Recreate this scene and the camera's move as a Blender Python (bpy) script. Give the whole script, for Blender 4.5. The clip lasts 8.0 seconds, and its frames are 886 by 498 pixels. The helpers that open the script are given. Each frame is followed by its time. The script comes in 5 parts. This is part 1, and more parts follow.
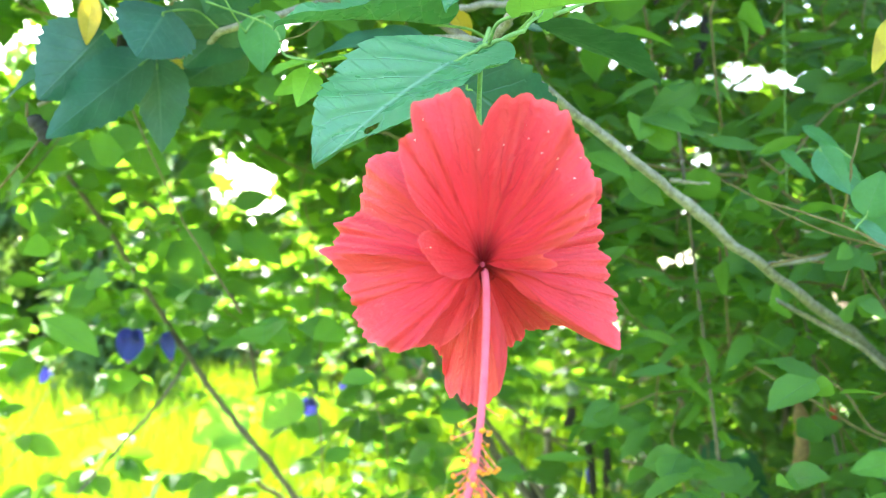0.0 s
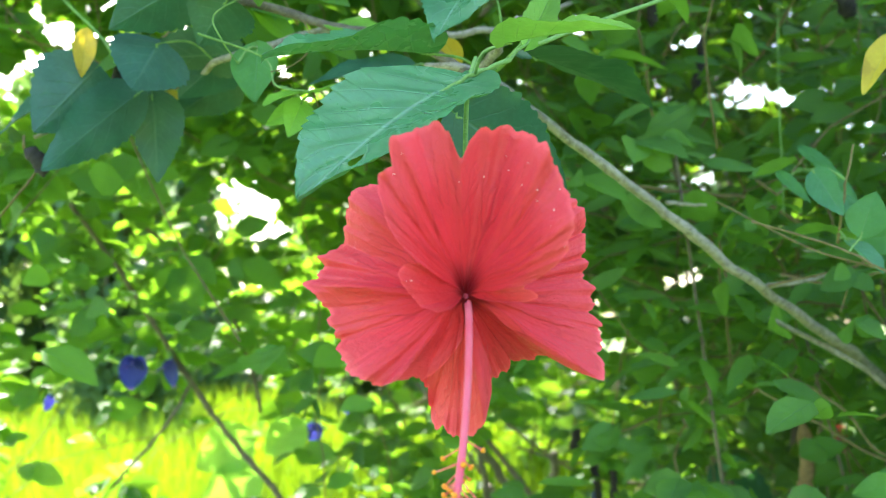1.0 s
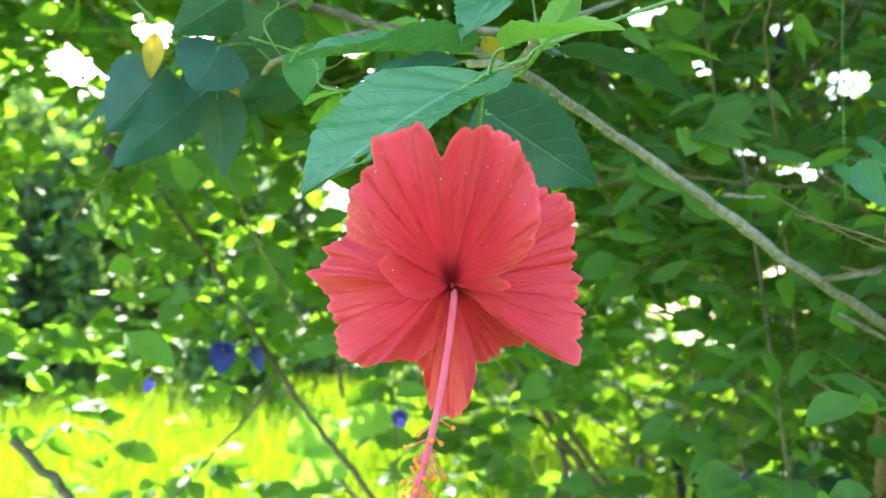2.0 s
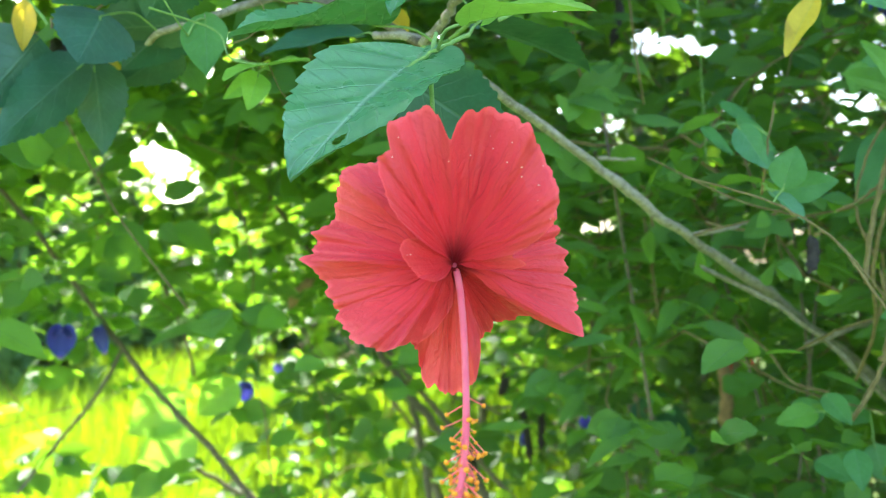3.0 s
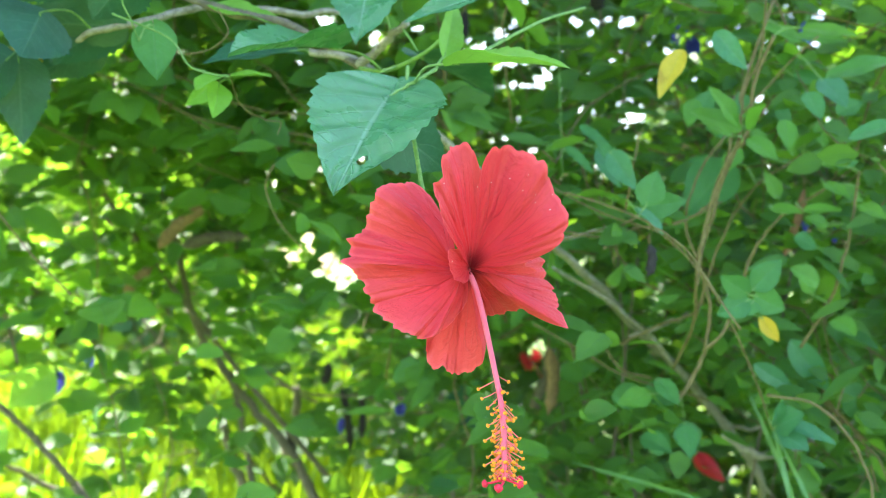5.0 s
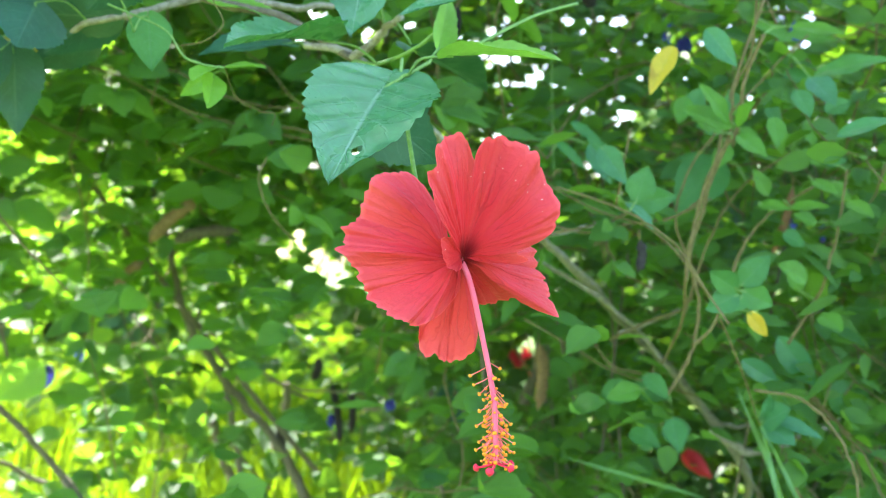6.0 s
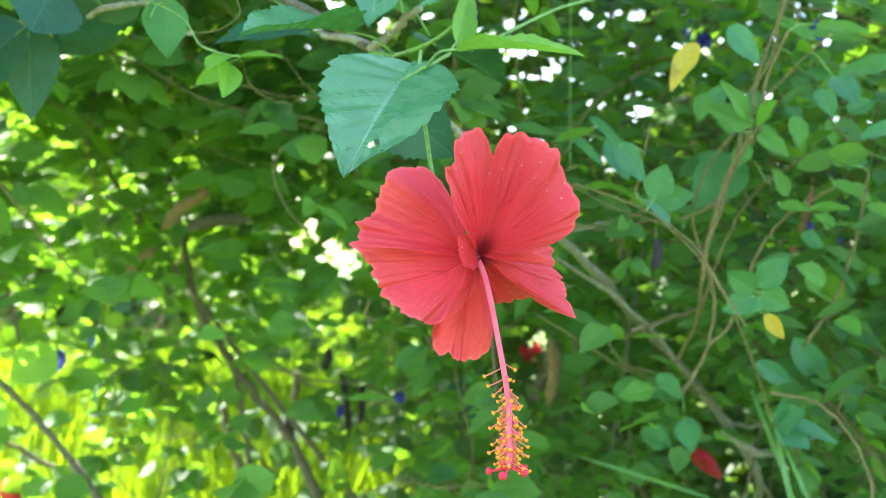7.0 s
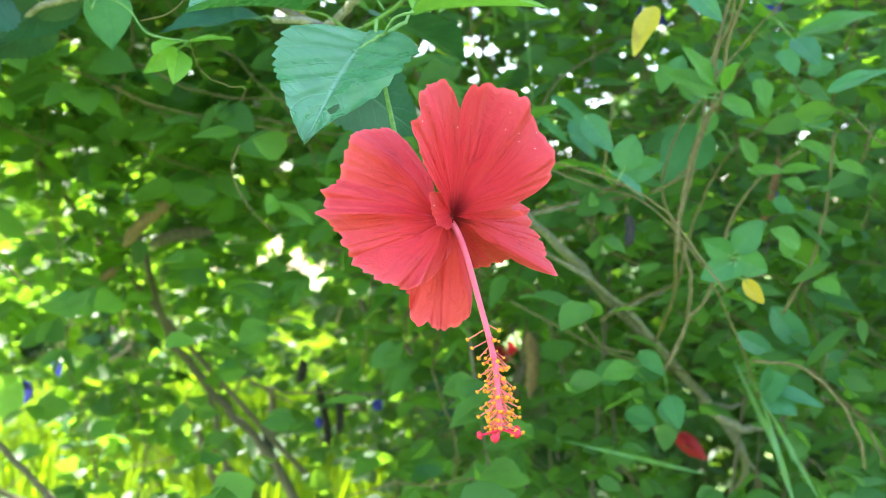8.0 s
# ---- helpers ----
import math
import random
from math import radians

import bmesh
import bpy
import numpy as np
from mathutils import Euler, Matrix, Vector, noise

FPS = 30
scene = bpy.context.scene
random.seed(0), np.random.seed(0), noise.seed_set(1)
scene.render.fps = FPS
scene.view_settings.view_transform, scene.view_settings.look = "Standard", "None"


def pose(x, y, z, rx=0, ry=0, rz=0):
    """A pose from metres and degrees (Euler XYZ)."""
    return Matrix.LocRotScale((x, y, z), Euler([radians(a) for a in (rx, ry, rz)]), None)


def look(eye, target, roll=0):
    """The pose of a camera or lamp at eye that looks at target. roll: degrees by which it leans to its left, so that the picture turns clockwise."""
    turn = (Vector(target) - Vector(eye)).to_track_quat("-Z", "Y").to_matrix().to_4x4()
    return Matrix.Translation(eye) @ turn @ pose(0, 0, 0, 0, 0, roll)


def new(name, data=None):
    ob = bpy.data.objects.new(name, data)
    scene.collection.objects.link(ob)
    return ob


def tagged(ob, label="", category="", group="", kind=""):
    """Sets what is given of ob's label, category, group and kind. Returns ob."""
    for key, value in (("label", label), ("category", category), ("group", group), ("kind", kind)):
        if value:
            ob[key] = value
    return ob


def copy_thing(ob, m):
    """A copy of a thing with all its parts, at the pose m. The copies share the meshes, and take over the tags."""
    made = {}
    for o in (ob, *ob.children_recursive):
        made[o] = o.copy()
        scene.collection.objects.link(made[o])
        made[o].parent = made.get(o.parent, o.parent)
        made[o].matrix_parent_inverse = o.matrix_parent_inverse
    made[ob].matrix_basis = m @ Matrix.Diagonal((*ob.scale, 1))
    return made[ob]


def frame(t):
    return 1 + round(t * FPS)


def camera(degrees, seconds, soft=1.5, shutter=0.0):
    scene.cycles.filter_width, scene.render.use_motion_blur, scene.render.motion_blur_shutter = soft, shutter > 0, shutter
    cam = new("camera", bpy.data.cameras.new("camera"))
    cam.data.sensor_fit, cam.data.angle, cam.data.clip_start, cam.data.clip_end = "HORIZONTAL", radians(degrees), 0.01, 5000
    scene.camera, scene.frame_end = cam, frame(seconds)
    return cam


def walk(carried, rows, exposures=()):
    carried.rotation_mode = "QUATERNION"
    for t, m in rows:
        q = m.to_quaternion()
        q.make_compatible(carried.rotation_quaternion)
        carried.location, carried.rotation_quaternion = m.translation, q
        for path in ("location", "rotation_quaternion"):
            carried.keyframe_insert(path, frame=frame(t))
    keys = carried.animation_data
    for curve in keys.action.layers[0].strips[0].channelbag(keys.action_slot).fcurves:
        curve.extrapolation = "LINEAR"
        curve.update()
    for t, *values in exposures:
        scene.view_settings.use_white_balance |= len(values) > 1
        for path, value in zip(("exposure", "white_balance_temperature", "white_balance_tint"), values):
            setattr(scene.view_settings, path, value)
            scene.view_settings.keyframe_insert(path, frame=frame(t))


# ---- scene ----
cam = camera(50.6, 8.0, soft=0.7)
PATH = [
    (0, (0.0290, 0.0742, 1.4405), (-0.0295, 2.0686, 1.5784), -0.97),
    (0.5, (0.0324, 0.0781, 1.4432), (0.0012, 2.0704, 1.6164), -0.56),
    (1, (0.0372, 0.0739, 1.4440), (-0.0336, 2.0642, 1.6269), -1.69),
    (1.5, (0.0688, 0.0652, 1.4421), (-0.1508, 2.0469, 1.5990), -1.46),
    (1.7, (0.0844, 0.0583, 1.4412), (-0.2272, 2.0265, 1.6126), -0.50),
    (2.8, (0.0273, 0.0525, 1.4481), (0.0330, 2.0498, 1.5515), -3.72),
    (3, (0.0102, 0.0475, 1.4514), (0.1199, 2.0433, 1.5199), -4.04),
    (3.5, (-0.0367, 0.0149, 1.4523), (0.2251, 1.9975, 1.4788), -3.61),
    (4, (-0.0733, -0.0079, 1.4633), (0.3378, 1.9493, 1.4774), -2.76),
    (4.5, (-0.0927, -0.0139, 1.4637), (0.4418, 1.9132, 1.4844), -3.12),
    (6, (-0.1024, -0.0196, 1.4575), (0.4824, 1.8929, 1.4771), -2.16),
    (6.5, (-0.0958, -0.0246, 1.4702), (0.4696, 1.8938, 1.4810), -0.99),
    (7, (-0.1018, -0.0115, 1.4602), (0.4581, 1.9085, 1.4623), -0.99),
    (7.5, (-0.1042, 0.0021, 1.4430), (0.4658, 1.9192, 1.4345), -1.78),
    (8, (-0.0990, 0.0098, 1.4395), (0.5282, 1.9088, 1.4607), -4.91),
]
STOPS = 2.98
walk(cam, [(t, look(eye, target, roll)) for t, eye, target, roll in PATH],
     [(0, STOPS + 0.40), (0.5, STOPS + 0.19), (1.0, STOPS - 0.10), (1.5, STOPS - 0.12), (3.0, STOPS - 0.12), (3.5, STOPS), (4.5, STOPS + 0.05), (6.0, STOPS + 0.10), (7.0, STOPS + 0.04), (8.0, STOPS + 0.12)])

# focus on the bloom
cam.data.dof.use_dof = True
cam.data.dof.focus_distance = 0.40
cam.data.dof.aperture_fstop = 14.0

# ---- light ----
SUN_AZ, SUN_EL = -28.0, 42.0          # degrees: from +y towards +x; above the horizon
SKY, SUN = 0.15, 5.0
world = bpy.data.worlds.new("sky")
scene.world = world
world.use_nodes = True
wn, wl = world.node_tree.nodes, world.node_tree.links
wn.clear()
sky = wn.new("ShaderNodeTexSky")
sky.sky_type = "NISHITA"
sky.sun_disc = False
sky.sun_elevation = radians(SUN_EL)
sky.sun_rotation = radians(SUN_AZ)
sky.air_density, sky.dust_density, sky.ozone_density = 1.0, 3.0, 1.0
back = wn.new("ShaderNodeBackground")
back.inputs["Strength"].default_value = SKY
wout = wn.new("ShaderNodeOutputWorld")
wl.new(sky.outputs["Color"], back.inputs["Color"])
wl.new(back.outputs["Background"], wout.inputs["Surface"])

sun = new("sun", bpy.data.lights.new("sun", "SUN"))
sun.data.energy, sun.data.angle, sun.data.color = SUN, radians(0.55), (1.0, 0.95, 0.86)
az, el = radians(SUN_AZ), radians(SUN_EL)
sun_way = Vector((math.sin(az) * math.cos(el), math.cos(az) * math.cos(el), math.sin(el)))
sun.rotation_euler = sun_way.to_track_quat("Z", "Y").to_euler()
sun.location = sun_way * 20


# ---- materials ----
def node_material(name):
    m = bpy.data.materials.new(name)
    m.use_nodes = True
    m.node_tree.nodes.clear()
    return m, m.node_tree.nodes, m.node_tree.links


def value(nodes, links, op, a, b=None, c=None):
    n = nodes.new("ShaderNodeMath")
    n.operation = op
    for k, v in enumerate((a, b, c)):
        if v is None:
            continue
        if isinstance(v, (int, float)):
            n.inputs[k].default_value = v
        else:
            links.new(v, n.inputs[k])
    return n.outputs[0]


def blend(nodes, links, fac, a, b, mode="MIX"):
    n = nodes.new("ShaderNodeMix")
    n.data_type, n.blend_type = "RGBA", mode
    for k, v in ((0, fac), (6, a), (7, b)):
        if isinstance(v, (int, float)):
            n.inputs[k].default_value = v
        elif isinstance(v, tuple):
            n.inputs[k].default_value = (*v, 1.0)
        else:
            links.new(v, n.inputs[k])
    return n.outputs[2]


def noisy(nodes, links, vector, scale, detail=3.0, rough=0.55):
    n = nodes.new("ShaderNodeTexNoise")
    n.inputs["Scale"].default_value = scale
    n.inputs["Detail"].default_value = detail
    n.inputs["Roughness"].default_value = rough
    if vector is not None:
        links.new(vector, n.inputs["Vector"])
    return n.outputs["Fac"]


def span(nodes, links, x, a, b, lo=0.0, hi=1.0):
    n = nodes.new("ShaderNodeMapRange")
    n.interpolation_type = "SMOOTHSTEP"
    links.new(x, n.inputs["Value"])
    for key, v in (("From Min", a), ("From Max", b), ("To Min", lo), ("To Max", hi)):
        n.inputs[key].default_value = v
    return n.outputs["Result"]


def shade(m, nodes, links, colour, rough, bump=None, strength=0.3, distance=0.001, through_colour=None, through_share=0.0, specular=0.4, sheen=0.0):
    out = nodes.new("ShaderNodeOutputMaterial")
    p = nodes.new("ShaderNodeBsdfPrincipled")
    if isinstance(colour, tuple):
        p.inputs["Base Color"].default_value = (*colour, 1)
    else:
        links.new(colour, p.inputs["Base Color"])
    if isinstance(rough, (int, float)):
        p.inputs["Roughness"].default_value = rough
    else:
        links.new(rough, p.inputs["Roughness"])
    p.inputs["Specular IOR Level"].default_value = specular
    p.inputs["Sheen Weight"].default_value = sheen
    normal = None
    if bump is not None:
        b = nodes.new("ShaderNodeBump")
        b.inputs["Strength"].default_value = strength
        b.inputs["Distance"].default_value = distance
        links.new(bump, b.inputs["Height"])
        normal = b.outputs["Normal"]
        links.new(normal, p.inputs["Normal"])
    if through_share:
        t = nodes.new("ShaderNodeBsdfTranslucent")
        links.new(through_colour, t.inputs["Color"])
        if normal is not None:
            links.new(normal, t.inputs["Normal"])
        mix = nodes.new("ShaderNodeMixShader")
        mix.inputs[0].default_value = through_share
        links.new(p.outputs[0], mix.inputs[1])
        links.new(t.outputs[0], mix.inputs[2])
        links.new(mix.outputs[0], out.inputs["Surface"])
    else:
        links.new(p.outputs[0], out.inputs["Surface"])
    return m


def leaf_material(name, colour, other, vein, light, share=0.4, gloss=0.42, ribs=7.0, many=False, hazel=0.0, sheen=0.5):
    """A leaf: midrib and side veins along its own run, mottling, and light that comes through it."""
    m, n, l = node_material(name)
    uv = n.new("ShaderNodeUVMap")
    uv.uv_map = "run"
    parts = n.new("ShaderNodeSeparateXYZ")
    l.new(uv.outputs["UV"], parts.inputs[0])
    along, across = parts.outputs[0], value(n, l, "ABSOLUTE", value(n, l, "MULTIPLY_ADD", parts.outputs[1], 2.0, -1.0))
    mid = span(n, l, across, 0.015, 0.055, 1.0, 0.0)
    run = value(n, l, "FRACT", value(n, l, "MULTIPLY", value(n, l, "MULTIPLY_ADD", across, -0.32, along), ribs))
    line = span(n, l, value(n, l, "ABSOLUTE", value(n, l, "SUBTRACT", run, 0.5)), 0.0, 0.06, 1.0, 0.0)
    line = value(n, l, "MULTIPLY", line, span(n, l, across, 0.4, 1.0, 0.6, 0.1))
    veins = value(n, l, "MAXIMUM", mid, line)
    place = n.new("ShaderNodeTexCoord").outputs["Object"]
    big, small = noisy(n, l, place, 45.0, 4.0), noisy(n, l, place, 420.0, 3.0)
    if many:
        chance = n.new("ShaderNodeNewGeometry").outputs["Random Per Island"]
    else:
        chance = n.new("ShaderNodeObjectInfo").outputs["Random"]
    base = blend(n, l, chance, colour, other)
    base = blend(n, l, span(n, l, big, 0.35, 0.75, 0.0, 0.45), base, tuple(c * 0.6 for c in colour))
    base = blend(n, l, span(n, l, small, 0.45, 0.7, 0.0, 0.16), base, tuple(min(1, c * 1.8 + 0.02) for c in colour))
    if hazel:
        base = blend(n, l, value(n, l, "MULTIPLY", span(n, l, big, 0.6, 0.68), hazel), base, (0.24, 0.12, 0.03))
    base = blend(n, l, value(n, l, "MULTIPLY", veins, 0.55), base, vein)
    glow = blend(n, l, chance, light, tuple(c * 0.75 for c in light))
    glow = blend(n, l, value(n, l, "MULTIPLY", veins, 0.4), glow, tuple(c * 0.45 for c in light))
    height = value(n, l, "MULTIPLY_ADD", small, 0.25, value(n, l, "MULTIPLY", veins, -1.0))
    rough = span(n, l, big, 0.3, 0.7, gloss - 0.08, gloss + 0.12)
    return shade(m, n, l, base, rough, height, 0.55, 0.0008, glow, share, sheen)


HIBISCUS_LEAF = leaf_material("hibiscus_leaf", (0.064, 0.24, 0.115), (0.078, 0.26, 0.122), (0.26, 0.46, 0.32), (0.10, 0.32, 0.05), 0.28, 0.27, 6.0, sheen=1.0)
# darker copy of the hibiscus leaf: backlit shade is put into the colour
SHADED_LEAF = leaf_material("shaded_leaf", (0.020, 0.098, 0.060), (0.030, 0.12, 0.065), (0.07, 0.17, 0.10), (0.05, 0.18, 0.03), 0.16, 0.42, 6.0)
YOUNG_LEAF = leaf_material("young_leaf", (0.15, 0.36, 0.06), (0.20, 0.42, 0.06), (0.28, 0.48, 0.14), (0.30, 0.60, 0.05), 0.42, 0.45)
VINE_LEAF = leaf_material("vine_leaf", (0.055, 0.19, 0.065), (0.085, 0.25, 0.065), (0.13, 0.30, 0.11), (0.16, 0.42, 0.04), 0.32, 0.42, 6.0, sheen=0.28)
YOUNG_VINE = leaf_material("young_vine_leaf", (0.085, 0.24, 0.045), (0.12, 0.29, 0.04), (0.15, 0.32, 0.08), (0.24, 0.52, 0.03), 0.40, 0.45, 6.0, sheen=0.28)
PALE_LEAF = leaf_material("pale_leaf", (0.055, 0.20, 0.095), (0.075, 0.23, 0.105), (0.14, 0.31, 0.18), (0.16, 0.42, 0.07), 0.28, 0.36, 6.0, sheen=0.4)
YELLOW_LEAF = leaf_material("yellow_leaf", (0.62, 0.48, 0.04), (0.66, 0.42, 0.05), (0.5, 0.45, 0.08), (0.75, 0.55, 0.03), 0.40, 0.5, 8.0, hazel=0.5)
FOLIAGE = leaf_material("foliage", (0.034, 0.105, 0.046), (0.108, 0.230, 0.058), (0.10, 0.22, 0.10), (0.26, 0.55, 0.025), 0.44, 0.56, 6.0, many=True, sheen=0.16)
# hedge shade is put into this darker, less translucent copy of foliage
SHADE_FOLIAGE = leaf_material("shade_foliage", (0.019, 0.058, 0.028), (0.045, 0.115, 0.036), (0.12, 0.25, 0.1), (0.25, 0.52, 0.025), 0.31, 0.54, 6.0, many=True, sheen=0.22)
TREE_FOLIAGE = leaf_material("tree_foliage", (0.07, 0.16, 0.06), (0.12, 0.22, 0.07), (0.1, 0.2, 0.08), (0.2, 0.36, 0.05), 0.35, 0.6, 5.0, many=True, sheen=0.15)
# brighter yellow-green copy of foliage, some of the sunlight put into its colour
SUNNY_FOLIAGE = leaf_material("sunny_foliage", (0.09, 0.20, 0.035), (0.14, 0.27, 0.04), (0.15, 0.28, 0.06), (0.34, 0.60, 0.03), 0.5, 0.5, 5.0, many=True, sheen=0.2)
GRASS = leaf_material("grass", (0.05, 0.15, 0.010), (0.20, 0.34, 0.015), (0.16, 0.30, 0.03), (0.34, 0.54, 0.010), 0.40, 0.55, 3.0, many=True, sheen=0.2)


def bark_material(name, colour, other, spots):
    m, n, l = node_material(name)
    place = n.new("ShaderNodeTexCoord").outputs["Object"]
    a, b = noisy(n, l, place, 160.0, 5.0, 0.65), noisy(n, l, place, 900.0, 3.0)
    base = blend(n, l, span(n, l, a, 0.38, 0.62), colour, other)
    base = blend(n, l, span(n, l, b, 0.56, 0.66, 0.0, 0.6), base, spots)
    return shade(m, n, l, base, 0.8, value(n, l, "ADD", a, value(n, l, "MULTIPLY", b, 0.6)), 0.7, 0.0012)


BARK = bark_material("bark", (0.19, 0.17, 0.125), (0.32, 0.295, 0.24), (0.50, 0.49, 0.43))
DARK_BARK = bark_material("dark_bark", (0.10, 0.085, 0.06), (0.17, 0.145, 0.10), (0.26, 0.24, 0.18))
VINE_STEM = bark_material("vine_stem", (0.120, 0.098, 0.036), (0.18, 0.145, 0.06), (0.25, 0.21, 0.10))
GREEN_STEM = bark_material("green_stem", (0.13, 0.27, 0.07), (0.19, 0.34, 0.09), (0.28, 0.42, 0.16))
POD = bark_material("dry_pod", (0.20, 0.13, 0.06), (0.28, 0.18, 0.09), (0.18, 0.10, 0.05))
BLACK_POD = bark_material("black_pod", (0.020, 0.018, 0.022), (0.04, 0.034, 0.035), (0.07, 0.06, 0.06))


def petal_material(name, colour, deep, vein, light, share=0.33):
    """A petal: veins that fan out from the throat and fork, a deeper throat, a soft sheen."""
    m, n, l = node_material(name)
    uv = n.new("ShaderNodeUVMap")
    uv.uv_map = "run"
    parts = n.new("ShaderNodeSeparateXYZ")
    l.new(uv.outputs["UV"], parts.inputs[0])
    along, across = parts.outputs[0], parts.outputs[1]
    wob = noisy(n, l, n.new("ShaderNodeTexCoord").outputs["Object"], 90.0, 3.0)
    bent = value(n, l, "MULTIPLY_ADD", wob, 0.05, across)

    def fan(times, width, stretch, seed):
        v = n.new("ShaderNodeCombineXYZ")
        l.new(value(n, l, "MULTIPLY", bent, times), v.inputs[0])
        l.new(value(n, l, "MULTIPLY", along, stretch), v.inputs[1])
        v.inputs[2].default_value = seed
        f = noisy(n, l, v.outputs[0], 1.0, 0.0, 0.4)
        return span(n, l, value(n, l, "ABSOLUTE", value(n, l, "SUBTRACT", f, 0.5)), 0.0, width, 1.0, 0.0)

    veins = value(n, l, "MAXIMUM", fan(17.0, 0.030, 1.2, 0.0), value(n, l, "MULTIPLY", fan(30.0, 0.05, 3.2, 7.0), span(n, l, along, 0.35, 0.6, 0.0, 0.55)))
    veins = value(n, l, "MULTIPLY", veins, span(n, l, along, 0.55, 0.95, 1.0, 0.12))
    place = n.new("ShaderNodeTexCoord").outputs["Object"]
    big, small = noisy(n, l, place, 70.0, 3.0), noisy(n, l, place, 1500.0, 2.0)
    base = blend(n, l, span(n, l, big, 0.3, 0.7, 0.0, 0.4), colour, tuple(c * 0.85 for c in colour))
    base = blend(n, l, span(n, l, along, 0.45, 1.0, 0.0, 0.55), base, (colour[0], colour[1] + 0.045, colour[2] + 0.042))
    # pale rim: the thin petal edge, plus the light it catches put into colour
    base = blend(n, l, span(n, l, along, 0.945, 0.995, 0.0, 0.55), base, (0.90, colour[1] * 3.6, colour[2] * 2.8))
    base = blend(n, l, span(n, l, along, 0.05, 0.24, 1.0, 0.0), base, deep)
    base = blend(n, l, value(n, l, "MULTIPLY", veins, span(n, l, along, 0.1, 0.45, 0.3, 0.36)), base, vein)
    glow = blend(n, l, span(n, l, along, 0.05, 0.27, 1.0, 0.0), light, deep)
    glow = blend(n, l, value(n, l, "MULTIPLY", veins, 0.25), glow, vein)
    height = value(n, l, "MULTIPLY_ADD", small, 0.15, value(n, l, "MULTIPLY", veins, -0.6))
    crease = n.new("ShaderNodeCombineXYZ")
    l.new(value(n, l, "MULTIPLY", bent, 22.0), crease.inputs[0])
    l.new(value(n, l, "MULTIPLY", along, 12.0), crease.inputs[1])
    crinkle = noisy(n, l, crease.outputs[0], 1.6, 3.0, 0.6)
    height = value(n, l, "MULTIPLY_ADD", crinkle, 1.8, height)
    return shade(m, n, l, base, 0.52, value(n, l, "MULTIPLY_ADD", big, 0.6, height), 0.5, 0.0009, glow, share, 0.25, 0.0)


PETAL = petal_material("red_petal", (0.67, 0.037, 0.054), (0.20, 0.003, 0.011), (0.33, 0.005, 0.015), (0.85, 0.040, 0.060), 0.24)
BLUE_PETAL = petal_material("blue_petal", (0.050, 0.055, 0.38), (0.22, 0.24, 0.38), (0.03, 0.03, 0.2), (0.06, 0.06, 0.42), 0.25)


def plain_material(name, colour, other, scale, rough, share=0.0):
    m, n, l = node_material(name)
    place = n.new("ShaderNodeTexCoord").outputs["Object"]
    f = noisy(n, l, place, scale, 3.0)
    base = blend(n, l, span(n, l, f, 0.35, 0.65), colour, other)
    return shade(m, n, l, base, rough, f, 0.3, 0.0005, base, share, 0.4)


COLUMN = plain_material("pink_column", (0.76, 0.115, 0.165), (0.78, 0.15, 0.20), 120.0, 0.42, 0.2)
FILAMENT = plain_material("filament", (0.80, 0.12, 0.12), (0.85, 0.22, 0.16), 500.0, 0.5)
ANTHER = plain_material("anther", (0.74, 0.22, 0.012), (0.82, 0.36, 0.03), 2500.0, 0.8)
STIGMA = plain_material("stigma", (0.62, 0.01, 0.05), (0.75, 0.03, 0.07), 2500.0, 0.7)
SOIL = plain_material("field_soil", (0.06, 0.12, 0.02), (0.11, 0.17, 0.03), 2.5, 0.9)


# ---- builders ----
SEAT = {}


def thing(name, base, label, category, group="", kind=""):
    ob = new(name)
    ob.empty_display_size = 0.02
    ob.matrix_basis = Matrix.Translation(base)
    SEAT[ob] = Matrix.Translation(base)
    return tagged(ob, label, category, group, kind)


def mesh_of(name, verts, faces, mats, uvs=None, smooth=True, which=None):
    me = bpy.data.meshes.new(name)
    me.from_pydata([tuple(v) for v in verts], [], [tuple(f) for f in faces])
    if uvs is not None:
        layer = me.uv_layers.new(name="run")
        order = np.empty(len(me.loops), dtype=np.int32)
        me.loops.foreach_get("vertex_index", order)
        layer.data.foreach_set("uv", np.asarray(uvs, dtype=np.float32)[order].ravel())
    for m in mats if isinstance(mats, (list, tuple)) else [mats]:
        me.materials.append(m)
    if which is not None:
        me.polygons.foreach_set("material_index", np.asarray(which, dtype=np.int32))
    if smooth:
        me.polygons.foreach_set("use_smooth", np.ones(len(me.polygons), dtype=bool))
    me.update()
    return me


def part(name, me, parent, label="", m=None, kind=""):
    """One mesh under a thing or a part. m: its pose in the world."""
    ob = new(name, me)
    ob.parent = parent
    ob.matrix_parent_inverse = SEAT[parent].inverted()
    ob.matrix_basis = m if m is not None else Matrix()
    SEAT[ob] = ob.matrix_basis.copy()
    return tagged(ob, label, "", "", kind)


def smooth_path(points, steps):
    """A smooth run through the points (Catmull-Rom)."""
    p = np.asarray(points, dtype=float)
    p = np.vstack([2 * p[0] - p[1], p, 2 * p[-1] - p[-2]])
    out = []
    for k in range(1, len(p) - 2):
        for t in np.arange(steps) / steps:
            a, b, c, d = p[k - 1 : k + 3]
            out.append(0.5 * (2 * b + (c - a) * t + (2 * a - 5 * b + 4 * c - d) * t * t + (3 * b - a - 3 * c + d) * t**3))
    out.append(p[-2])
    return np.array(out)


